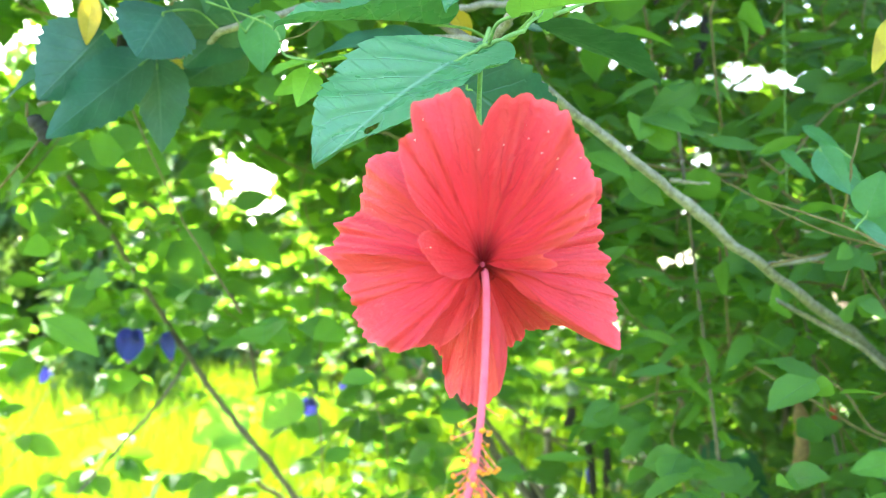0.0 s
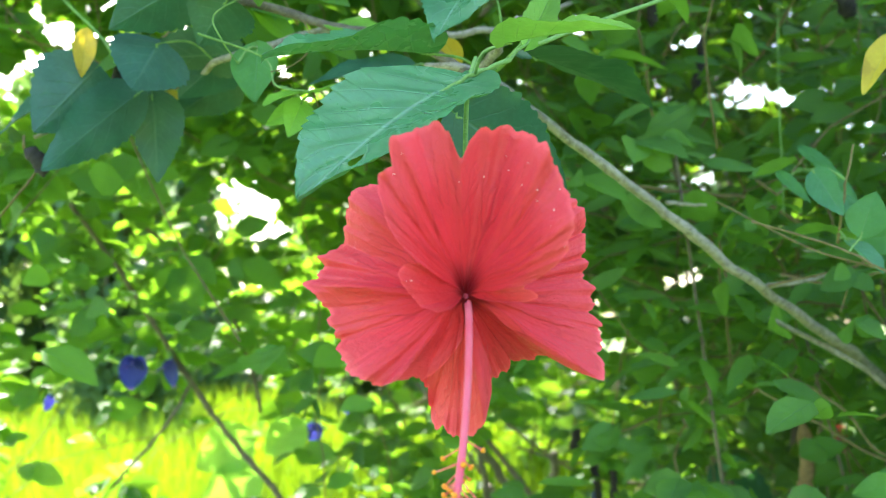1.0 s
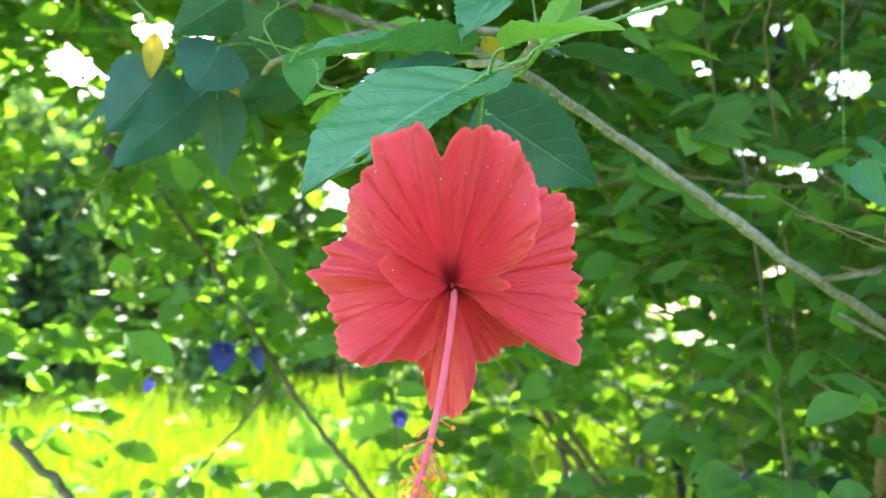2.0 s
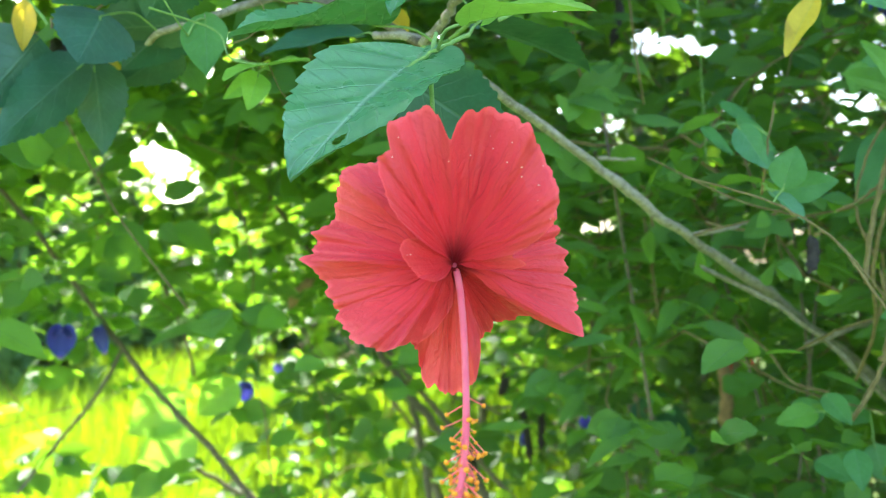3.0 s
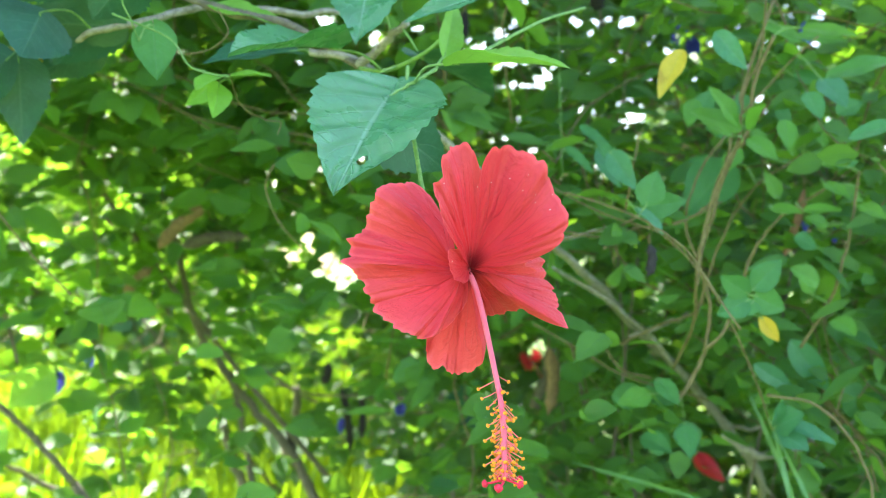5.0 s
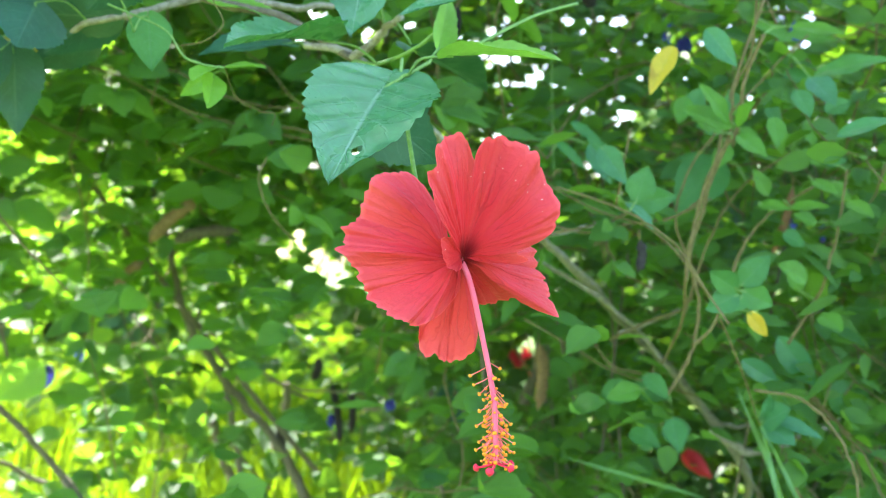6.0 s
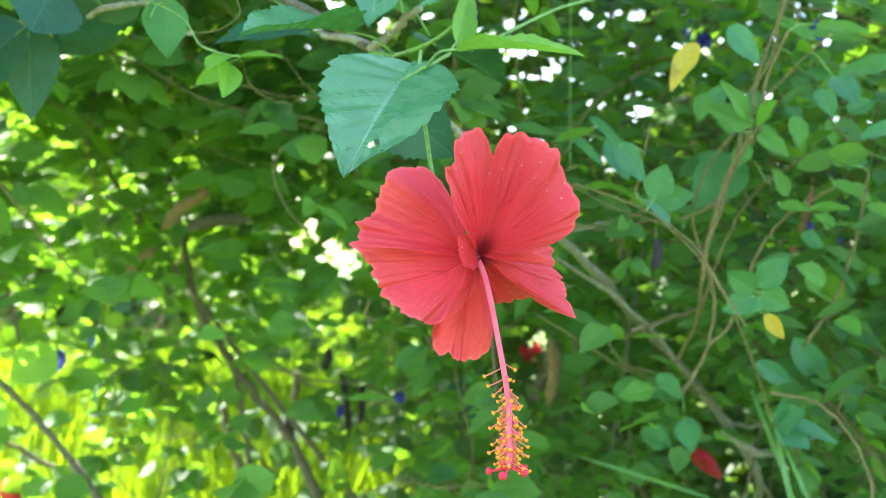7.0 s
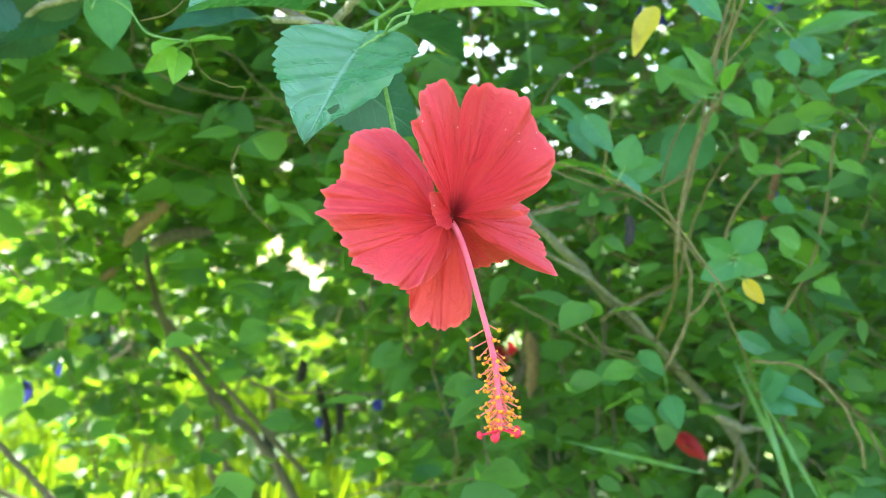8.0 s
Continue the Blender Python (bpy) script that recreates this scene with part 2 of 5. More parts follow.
def tube(path, radii, sides=8, knots=0.0, seed=0):
    """Rings along a path, closed at both ends."""
    path = np.asarray(path)
    n = len(path)
    rng = np.random.default_rng(seed)
    way = np.gradient(path, axis=0)
    way /= np.linalg.norm(way, axis=1)[:, None] + 1e-12
    side = np.cross(way, (0.31, 0.87, 0.38))
    side /= np.linalg.norm(side, axis=1)[:, None] + 1e-12
    up = np.cross(way, side)
    a = np.arange(sides) * 2 * np.pi / sides
    r = np.asarray(radii)[:, None] * np.ones((1, sides))
    if knots:
        swell = np.interp(np.arange(n), np.arange(0, n, 3), rng.random(len(np.arange(0, n, 3))) ** 3)
        r = r * (1 + knots * (swell[:, None] * 1.3 - 0.2) + knots * 0.45 * (rng.random((n, sides)) - 0.5))
    rings = path[:, None] + r[..., None] * (np.cos(a)[None, :, None] * side[:, None] + np.sin(a)[None, :, None] * up[:, None])
    verts = np.vstack([rings.reshape(-1, 3), path[:1], path[-1:]])
    faces = [(k * sides + j, k * sides + (j + 1) % sides, (k + 1) * sides + (j + 1) % sides, (k + 1) * sides + j) for k in range(n - 1) for j in range(sides)]
    faces += [((j + 1) % sides, j, n * sides) for j in range(sides)]
    faces += [((n - 1) * sides + j, (n - 1) * sides + (j + 1) % sides, n * sides + 1) for j in range(sides)]
    return verts, faces


COUNT = [0]
RUNS, BASES = {}, []


def twig(parent, name, points, r0, r1, mat, knots=0.0, sides=9, label="", bend=1.3):
    COUNT[0] += 1
    path = smooth_path(points, 9)
    # growth is never straight: a little wander, none at the ends
    wander = np.array([[noise.noise(Vector((k * 0.45, COUNT[0] * 3.1, c * 9.7))) for c in range(3)] for k in range(len(path))])
    hold = np.sin(np.linspace(0, np.pi, len(path)))[:, None]
    path = path + wander * hold * max(r0, r1) * bend
    v, f = tube(path, np.linspace(r0, r1, len(path)), sides, knots, COUNT[0])
    me = mesh_of(name, v, f, mat)
    RUNS.setdefault(parent, []).append(path)
    return part(name, me, parent, label)


def leaf_shape(length, width, teeth=0, fold=0.2, droop=0.12, cup=0.0, eaten=False, seed=0, wide_at=0.36):
    """A leaf that lies along +x with its upper face to +z, base at the origin."""
    rng = np.random.default_rng(seed)
    rows = (10 if eaten else 4) * max(teeth, 8) + 1 if teeth else 23
    cols = 61 if eaten else 9
    u = np.linspace(0, 1, rows)
    p = math.log(0.5) / math.log(wide_at)
    half = 0.5 * width * np.sin(np.pi * u**p) ** 0.86
    if eaten:
        half = np.where(u < wide_at, 0.5 * width * np.sqrt(np.clip(1 - (1 - u / wide_at) ** 2, 0, 1)), half)
    half = half * (1 - 0.15 * u) + 0.0004
    if teeth:
        saw = (u * teeth) % 1.0
        half = half * (1 + (0.085 if eaten else 0.12) * (saw - 0.5) * np.clip((u - 0.12) * 6, 0, 1)) * (1 + (0.0 if eaten else 0.05) * (rng.random(rows) - 0.5))
    verts, uvs = [], []
    ph = rng.random(4) * 6.28
    for k in range(rows):
        for j in range(cols):
            v = 2 * j / (cols - 1) - 1
            x = u[k] * length - ((0.20 if eaten else 0.08) * length * abs(v) ** 1.5 * (1 - u[k]) ** 3 if teeth or cup else 0)
            y = v * half[k]
            z = fold * abs(y) - droop * length * u[k] ** 2
            z += cup * width * (abs(v) ** 2) * 0.6
            z += 0.010 * length * math.sin(9 * u[k] + ph[0]) * v + 0.012 * length * math.sin(14 * u[k] + ph[1] + 2 * v) * abs(v)
            rib = ((u[k] - 0.32 * abs(v)) * 6.0) % 1.0
            z += (0.012 if eaten else 0.007) * length * (math.cos(2 * math.pi * (rib - 0.0)) * -0.5) * min(1, abs(v) * 3) * (1 - abs(v) * 0.6)
            verts.append((x, y, z))
            uvs.append((u[k], 0.5 + 0.5 * v))
    faces = []
    for k in range(rows - 1):
        for j in range(cols - 1):
            if eaten:
                cu, cv = u[k] + 0.5 / rows, 2 * (j + 0.5) / (cols - 1) - 1
                if ((cu - 0.73) / 0.030) ** 2 + ((cv - 0.26) / 0.125) ** 2 < 1:
                    continue
            a = k * cols + j
            faces.append((a, a + cols, a + cols + 1, a + 1))
    return verts, faces, uvs


def leaf_frame(base, tip, up):
    x = (Vector(tip) - Vector(base)).normalized()
    z = Vector(up)
    z = (z - x * z.dot(x)).normalized()
    y = z.cross(x)
    m = Matrix((x, y, z)).transposed().to_4x4()
    return Matrix.Translation(base) @ m


def leaf(parent, base, tip, up, width, mat, teeth=0, fold=0.2, droop=None, cup=0.0, eaten=False, label=""):
    """A leaf of its own between two places, its upper face towards up."""
    COUNT[0] += 1
    length = (Vector(tip) - Vector(base)).length
    droop = 0.10 if droop is None else droop
    v, f, uv = leaf_shape(length, width, teeth, fold, droop, cup, eaten, COUNT[0], 0.34 if eaten else 0.33 if teeth else 0.42)
    # the blade arches: turn it so that its tip meets the place given
    lift = math.atan(droop)
    m = leaf_frame(base, tip, up) @ Matrix.Rotation(-lift, 4, "Y")
    name = "leaf"
    ob = part(name, mesh_of(name, v, f, mat, uv), parent, label, m)
    if not eaten:
        BASES.append((ob, parent, Vector(base), (Vector(tip) - Vector(base)).normalized(), mat))
    return ob


def many_leaves(places, ways, ups, lengths, widths, fold=0.25, droop=0.15, rows=5):
    """Arrays of small folded leaves in one mesh: vertices, faces, runs."""
    u = np.linspace(0, 1, rows)
    half = 0.5 * np.sin(np.pi * u**0.8) ** 0.8
    half[0], half[-1] = 0.03, 0.01
    v = np.array([-1.0, 0.0, 1.0])
    lu, lv = np.repeat(u, 3), np.tile(v, rows)
    lh = np.repeat(half, 3)
    ways = ways / (np.linalg.norm(ways, axis=1)[:, None] + 1e-9)
    ups = ups - ways * (ups * ways).sum(1)[:, None]
    ups = ups / (np.linalg.norm(ups, axis=1)[:, None] + 1e-9)
    sides = np.cross(ups, ways)
    x = lu[None] * lengths[:, None]
    y = (lv * lh)[None] * widths[:, None]
    z = fold * np.abs(y) - droop * lengths[:, None] * (lu**2)[None]
    verts = places[:, None] + x[..., None] * ways[:, None] + y[..., None] * sides[:, None] + z[..., None] * ups[:, None]
    n = len(places)
    quad = np.array([(3 * k + j, 3 * k + 3 + j, 3 * k + 4 + j, 3 * k + 1 + j) for k in range(rows - 1) for j in range(2)])
    faces = (np.arange(n)[:, None, None] * 3 * rows + quad[None]).reshape(-1, 4)
    uvs = np.tile(np.stack([lu, 0.5 + 0.5 * lv], 1), (n, 1))
    return verts.reshape(-1, 3), faces, uvs


def fast_mesh(name, verts, faces, mat, uvs=None):
    me = bpy.data.meshes.new(name)
    me.vertices.add(len(verts))
    me.vertices.foreach_set("co", np.asarray(verts, dtype=np.float32).ravel())
    faces = np.asarray(faces, dtype=np.int32)
    me.loops.add(faces.size)
    me.loops.foreach_set("vertex_index", faces.ravel())
    me.polygons.add(len(faces))
    me.polygons.foreach_set("loop_start", np.arange(len(faces), dtype=np.int32) * 4)
    me.polygons.foreach_set("use_smooth", np.ones(len(faces), dtype=bool))
    if uvs is not None:
        layer = me.uv_layers.new(name="run")
        layer.data.foreach_set("uv", np.asarray(uvs, dtype=np.float32)[faces.ravel()].ravel())
    me.materials.append(mat)
    me.update(calc_edges=True)
    me.validate()
    return me



def add_petioles():
    """A stalk from each leaf's base to the nearest stem of its plant, where one is near."""
    for ob, parent, base, way, mat in BASES:
        runs = RUNS.get(parent, [])
        if not runs:
            continue
        q = np.vstack(runs)
        d = np.linalg.norm(q - np.array(base), axis=1)
        k = int(d.argmin())
        if d[k] > 0.045 or d[k] < 0.002:
            continue
        end = Vector(q[k])
        path = smooth_path([end, end.lerp(base, 0.5) - way * d[k] * 0.12 + Vector((0, 0, d[k] * 0.10)), base, base + way * 0.004], 5)
        v, f = tube(path, np.linspace(0.0009, 0.0007, len(path)), 6)
        part("petiole", mesh_of("petiole", v, f, GREEN_STEM), ob)


# ---- the bloom ----
THROAT = Vector((0.033, 0.387, 1.457))
flower = thing("hibiscus_flower", THROAT, "large open coral-red hibiscus flower hanging on a green stalk", "flower")


def ball(radius, squash=1.0, rings=6, segs=8, place=(0, 0, 0), rough=0.0, seed=0):
    rng = np.random.default_rng(seed)
    verts, faces = [], []
    for k in range(rings + 1):
        t = math.pi * k / rings
        for j in range(segs):
            p = 2 * math.pi * j / segs
            r = radius * (1 + rough * (rng.random() - 0.5))
            verts.append((place[0] + r * math.sin(t) * math.cos(p), place[1] + r * math.sin(t) * math.sin(p), place[2] + r * squash * math.cos(t)))
    for k in range(rings):
        for j in range(segs):
            faces.append((k * segs + j, (k + 1) * segs + j, (k + 1) * segs + (j + 1) % segs, k * segs + (j + 1) % segs))
    return verts, faces


PETAL_COLS = 261


def ridge(x, y, z):
    return 1 - 2.4 * abs(noise.noise(Vector((x, y, z))))


def petal(ribs, seed, creases, ruffle=1.0, squeeze=0.62, root=7.0):
    """A petal as a fan round the throat. ribs, in order round the rim: (degrees, millimetres out, millimetres back at the rim, bulge towards the back half way). creases: (degrees, half width, millimetres back)."""
    rng = np.random.default_rng(seed)
    ang, rim, rear, bulge = (np.array(c, dtype=float) for c in zip(*ribs))
    cols, rows = PETAL_COLS, 46
    s = np.linspace(0, 1, cols)
    a = ang[0] + (ang[-1] - ang[0]) * s

    def eased(values, width):
        v = np.interp(a, ang, values)
        return np.convolve(np.pad(v, width, mode="edge"), np.hanning(2 * width + 3)[1:-1] / np.hanning(2 * width + 3)[1:-1].sum(), mode="valid")

    r, far, bow = eased(rim, 3), eased(rear, 9), eased(bulge, 12)
    frill = np.array([noise.noise(Vector((q * 0.16, seed * 5.3, 0.0))) + 0.5 * noise.noise(Vector((q * 0.55, seed * 2.7, 4.0))) for q in a])
    tiny = np.array([noise.noise(Vector((q * 1.05, seed * 8.9, 2.0))) for q in a])
    notch = np.array([max(0.0, noise.noise(Vector((q * 0.30, seed * 3.7, 8.0))) - 0.12) for q in a])
    r = r * (1 + 0.040 * frill + 0.010 * tiny - 0.085 * notch)
    valley = sum(d * np.exp(-(((a - c) / w) ** 2)) for c, w, d in creases)
    mid = ang.mean()
    waves = rng.random(6) * 6.28
    verts, uvs = [], []
    for k in range(rows):
        u = (k / (rows - 1)) ** 0.85
        q = min(1.0, u / 0.5)
        q = squeeze + (1 - squeeze) * q * q * (3 - 2 * q)
        lift = u**2.2
        rim_fold = max(0.0, (u - 0.62) / 0.38)
        for j in range(cols):
            g = radians(mid + (a[j] - mid) * q)
            rr = max(0.9, r[j] * u)
            size = min(1.0, r[j] / 40)
            y = root + (far[j] - root) * u**1.15 + bow[j] * 4 * u * (1 - u)
            y += size * 0.85 * valley[j] * u * (1.25 - 0.5 * u)
            y += size * ruffle * lift * (0.9 * math.sin(a[j] * 0.13 + waves[0] + 1.4 * math.sin(a[j] * 0.05 + waves[5])) + 1.0 * noise.noise(Vector((a[j] * 0.09, u * 2.2, seed * 1.7))))
            y += size * 0.9 * lift * frill[j] * ruffle
            y += size * (0.22 * min(1, u * 2.2) + 0.4 * lift) * ridge(a[j] * 0.06 + 0.5 * u, u * 1.7, seed * 7.1) * 0.8
            y += size * 4.0 * rim_fold**1.3 * noise.noise(Vector((a[j] * 0.10, u * 1.6, seed * 9.9)))
            y += size * 2.2 * rim_fold**2 * noise.noise(Vector((a[j] * 0.25, u, seed * 6.1)))
            y += size * 7.0 * noise.noise(Vector((a[j] * 0.028, u * 2.2, seed * 3.3))) * u
            verts.append((0.001 * rr * math.cos(g), 0.001 * y, 0.001 * rr * math.sin(g)))
            uvs.append((u, s[j] * (ang[-1] - ang[0]) / 140))
    faces = [(k * cols + j, k * cols + j + 1, (k + 1) * cols + j + 1, (k + 1) * cols + j) for k in range(rows - 1) for j in range(cols - 1)]
    me = mesh_of("petal", verts, faces, PETAL, uvs)
    return part("petal", me, flower, "", Matrix.Translation(THROAT))


# upper petal, a notched hood that leans forward, its lower corner curled in over the throat
petal([(-16, 8, -1, 0), (-10, 19, -13, 0), (-5, 24, -19, 0), (-1, 22, -17, -1), (4, 18, -12, -2), (9, 23, -18, -3), (14, 29, -24, -3), (20, 34, -29, -3), (32, 41, -29, -4), (42, 45, -26, -4), (52, 50, -20, -4), (62, 54, -15, -4), (69, 56, -11, -3),
       (76, 57, -9, -3), (83, 54.5, -13, -2), (87, 48, -16, -1), (90, 41, -18, 0), (92, 48, -19, -1), (95, 55.5, -18, -2), (98.5, 54.5, -21, -3), (106, 54, -25, -4), (112, 53.5, -29, -4), (115, 50, -30, -4),
       (118, 46, -31, -4), (123, 45, -32, -3), (130, 39, -34, -2), (137, 31, -35, -1), (141, 26, -33, 0), (145, 16, -19, 0), (151, 20, -27, 0), (163, 21, -26, -1), (180, 17, -20, 0), (197, 14, -16, 0), (214, 10, -11, 0), (226, 6, -5, 0)], 1, [(90, 2.6, 3.4), (103, 2.6, 2.2), (111, 3, -2.0), (119, 2.4, 2.2), (127, 3, -1.6), (134, 2.4, 1.8), (78, 3, -1.2), (70, 3, 1.5), (60, 3.4, -1.0), (52, 3, 1.4), (40, 3, 1.3), (30, 3, -1.0), (22, 2.6, 1.4), (157, 6, 3.0), (185, 7, -2.5)], 2.0, 0.72, 5.0)
# side petal with a long tip: its upper half bent back, its lower lobe forward, ending in a fold
petal([(112, 40, 14, 0), (120, 48, 18, -4), (129, 52.5, 20, -7), (134, 55, 18, -8), (139, 55, 16, -8), (145, 51, 18, -8), (152, 49, 21, -8), (157, 50, 22, -8), (160, 53, 24, -8), (163, 56, 26, -8), (166, 52, 22, -8), (170, 53, 18, -8),
       (173.5, 60, 14, -8), (177, 54, 13, -8), (184, 50, 13, -8), (193, 49, 11, -8), (200, 47.5, 4, -8), (206, 46.5, -3, -8), (212, 45.5, -8, -7), (219, 43, -10, -6), (226, 39.5, -10, -5), (231, 35, -8, -3), (235, 33, 1, 0), (240, 32, 8, 2), (246, 29, 9, 2), (254, 21, 8, 1), (264, 14, 7, 0)], 2, [(124, 3, 1.4), (132, 3, -1.3), (141, 2.6, 1.8), (148, 3, -1.2), (155, 2.6, 1.7), (165, 3, 1.4), (172, 2.4, -1.3), (180, 3, 1.6), (191, 4, -1.2), (201, 3.4, 1.8), (214, 4, -1.4), (223, 3, 1.6)], 2.0)
# side petal that hangs to a narrow tip, its rim bent far back
petal([(-38, 34, 8, -2), (-36, 46, 6, -3), (-33.5, 55, 4, -3), (-31, 53, 6, -4), (-25, 50, 13, -5), (-19, 49, 19, -6), (-13.6, 50, 23, -7), (-9, 46, 25, -7), (0, 45, 29, -7), (3, 47, 30, -7), (8, 44, 30, -7), (14, 47, 31, -7), (19, 47, 32, -7),
       (27, 51, 33, -6), (35, 54, 33, -5), (41, 55, 32, -4), (44, 51, 31, -4), (48, 51, 29, -3), (54, 42, 25, 0)], 3, [(-27, 3, 1.4), (-17, 3, -1.6), (-8, 2.8, 2.0), (2, 3, -1.3), (11, 2.6, 2.0), (21, 3, -1.2), (30, 3, 1.8), (40, 3, 1.4)], 2.2)
# lower petals, bent far back
petal([(226, 28, 26, 0), (236, 33, 31, 0), (244, 36, 32, 1), (251, 44, 31, 2), (255.5, 48.5, 30, 2), (261, 48, 27, 2), (267, 49.5, 22, 2), (272, 48.5, 17, 1), (276, 45, 12, 0), (281, 37, 10, 0), (288, 26, 9, 0)], 4, [(240, 3, -1.5), (250, 3.4, 2.6), (259, 3, -1.6), (266, 2.6, 2.2), (275, 3, -1.4)], 2.2, 0.85, 6.0)
petal([(280, 28, 20, 0), (290, 31, 25, 0), (298, 30, 27, 1), (305, 29, 28, 1), (312, 31, 27, 2), (320, 34, 26, 2), (327, 37.5, 25, 1), (334, 35, 23, 0), (344, 27, 20, 0)], 5, [(295, 4, 1.6), (306, 3, -1.4), (318, 3, 1.8)], 2.0, 0.9, 6.5)

# the short tube that the petals share
path = smooth_path([(0.0, 0.0095, 0.0), (0.0, 0.012, 0.0), (0.0, 0.015, 0.0), (0.0, 0.019, 0.001)], 5)
v, f = tube(path, np.interp(np.linspace(0, 1, len(path)), [0, 0.3, 1.0], [0.0060, 0.0056, 0.0045]), 24)
v, f = v[:-2], f[: -2 * 24]
me = mesh_of("corolla_tube", v, f, PETAL, [(0.12, k / 24) for k in range(len(v))])
part("corolla_tube", me, flower, "dark red throat", Matrix.Translation(THROAT))

# pollen fallen on the upper petal
grain = mesh_of("pollen_grain", *ball(0.00022, 0.7, 4, 6), plain_material("pollen", (0.85, 0.70, 0.66), (0.9, 0.8, 0.7), 2000.0, 0.6))
top = [ob for ob in flower.children if ob.name == "petal"][0]
spots = random.Random(12)
for _ in range(16):
    row, col = spots.randint(30, 44), int(spots.choice((spots.gauss(74, 13), spots.uniform(37, 200))))
    at = THROAT + Vector(top.data.vertices[row * PETAL_COLS + max(8, min(250, col))].co) + Vector((0, -0.0003, 0))
    part("pollen_grain", grain, top, "", Matrix.Translation(at) @ Matrix.Scale(spots.uniform(0.6, 1.4), 4))

# the long column with its stamens and five stigma pads
col_path = smooth_path([(0.0, 0.016, 0.004), (0.001, 0.0, -0.010), (-0.0005, -0.020, -0.036), (-0.004, -0.041, -0.060), (-0.0105, -0.058, -0.081)], 12)
v, f = tube(col_path, np.interp(np.linspace(0, 1, len(col_path)), [0, 0.5, 1.0], [0.0014, 0.00122, 0.0011]), 12)
column = part("staminal_column", mesh_of("staminal_column", v, f, COLUMN), flower, "slender pink column", Matrix.Translation(THROAT))


def knob(length, stalk, radius, squash, mats, seed):
    """A thread along +z with a knob at its end."""
    path = smooth_path([(0, 0, 0), (0.0004, 0.0002, length * 0.5), (0, 0.0006, length)], 4)
    v1, f1 = tube(path, np.full(len(path), stalk), 5)
    v2, f2 = ball(radius, squash, 5, 7, (0, 0.0006, length), 0.35, seed)
    verts = [tuple(q) for q in v1] + v2
    faces = list(f1) + [tuple(i + len(v1) for i in q) for q in f2]
    return mesh_of("stamen", verts, faces, mats, None, True, [0] * len(f1) + [1] * len(f2))


STAMENS = [knob(0.0062, 0.00021, 0.00085, 0.75, [FILAMENT, ANTHER], 1), knob(0.0082, 0.00021, 0.00075, 0.8, [FILAMENT, ANTHER], 2), knob(0.0048, 0.00021, 0.0009, 0.7, [FILAMENT, ANTHER], 3)]
rng = random.Random(5)
for k in range(124):
    t = 0.60 + 0.385 * (k / 123) ** 0.58
    q = Vector(col_path[min(len(col_path) - 1, int(t * (len(col_path) - 1)))])
    turn = k * 2.4
    out = Vector((math.cos(turn), math.sin(turn), rng.uniform(-1.5, -0.35)))
    out = out.normalized()
    m = Matrix.Translation(THROAT + q) @ out.to_track_quat("Z", "Y").to_matrix().to_4x4() @ Matrix.Scale(rng.uniform(0.75, 1.2), 4)
    part("stamen", STAMENS[k % 3], column, "", m)
PAD = knob(0.0078, 0.00045, 0.0016, 0.7, [STIGMA, STIGMA], 9)
PAD.name = "stigma"
tip = THROAT + Vector(col_path[-1])
for k in range(5):
    out = Vector((math.cos(1.256 * k + 0.3), math.sin(1.256 * k + 0.3), -0.28)).normalized()
    part("stigma", PAD, column, "crimson pad", Matrix.Translation(tip) @ out.to_track_quat("Z", "Y").to_matrix().to_4x4() @ Matrix.Scale(rng.uniform(0.85, 1.1), 4))

# calyx and stalk behind
path = smooth_path([(0.0, 0.0175, 0.001), (0.0, 0.024, 0.002), (0.0, 0.034, 0.004), (0.0, 0.040, 0.006)], 6)
v, f = tube(path, np.interp(np.linspace(0, 1, len(path)), [0, 0.5, 0.9, 1.0], [0.007, 0.0065, 0.0045, 0.0022]), 14)
part("calyx", mesh_of("calyx", v, f, GREEN_STEM), flower, "green calyx", Matrix.Translation(THROAT))
path = smooth_path([THROAT + Vector((0.0, 0.038, 0.006)), (0.0335, 0.446, 1.470), (0.0335, 0.468, 1.497), (0.034, 0.486, 1.531), (0.036, 0.503, 1.560), (0.040, 0.514, 1.576)], 8)
v, f = tube(path, np.linspace(0.0013, 0.0011, len(path)), 9)
part("stalk", mesh_of("stalk", v, f, GREEN_STEM), flower, "thin green flower stalk")

# ---- the bush it hangs on ----
hibiscus_bush = thing("hibiscus_bush", (1.2, 1.6, 0.0), "leafy hibiscus bush with grey bark and toothed leaves", "bush")
near_vine = thing("near_vine", (0.9, 1.4, 0.0), "climbing vine with oval leaflets twining over the bush", "vine")
climbing_stems = thing("climbing_stems", (0.1, 1.9, 0.0), "brown woody stems tangled in the hedge", "stems")

BLADE = leaf_material("grass_blade", (0.11, 0.26, 0.07), (0.15, 0.30, 0.08), (0.19, 0.35, 0.13), (0.2, 0.5, 0.05), 0.3, 0.45, 2.0)
DEAD = bark_material("dead_leaf", (0.17, 0.085, 0.04), (0.25, 0.13, 0.06), (0.12, 0.06, 0.03))


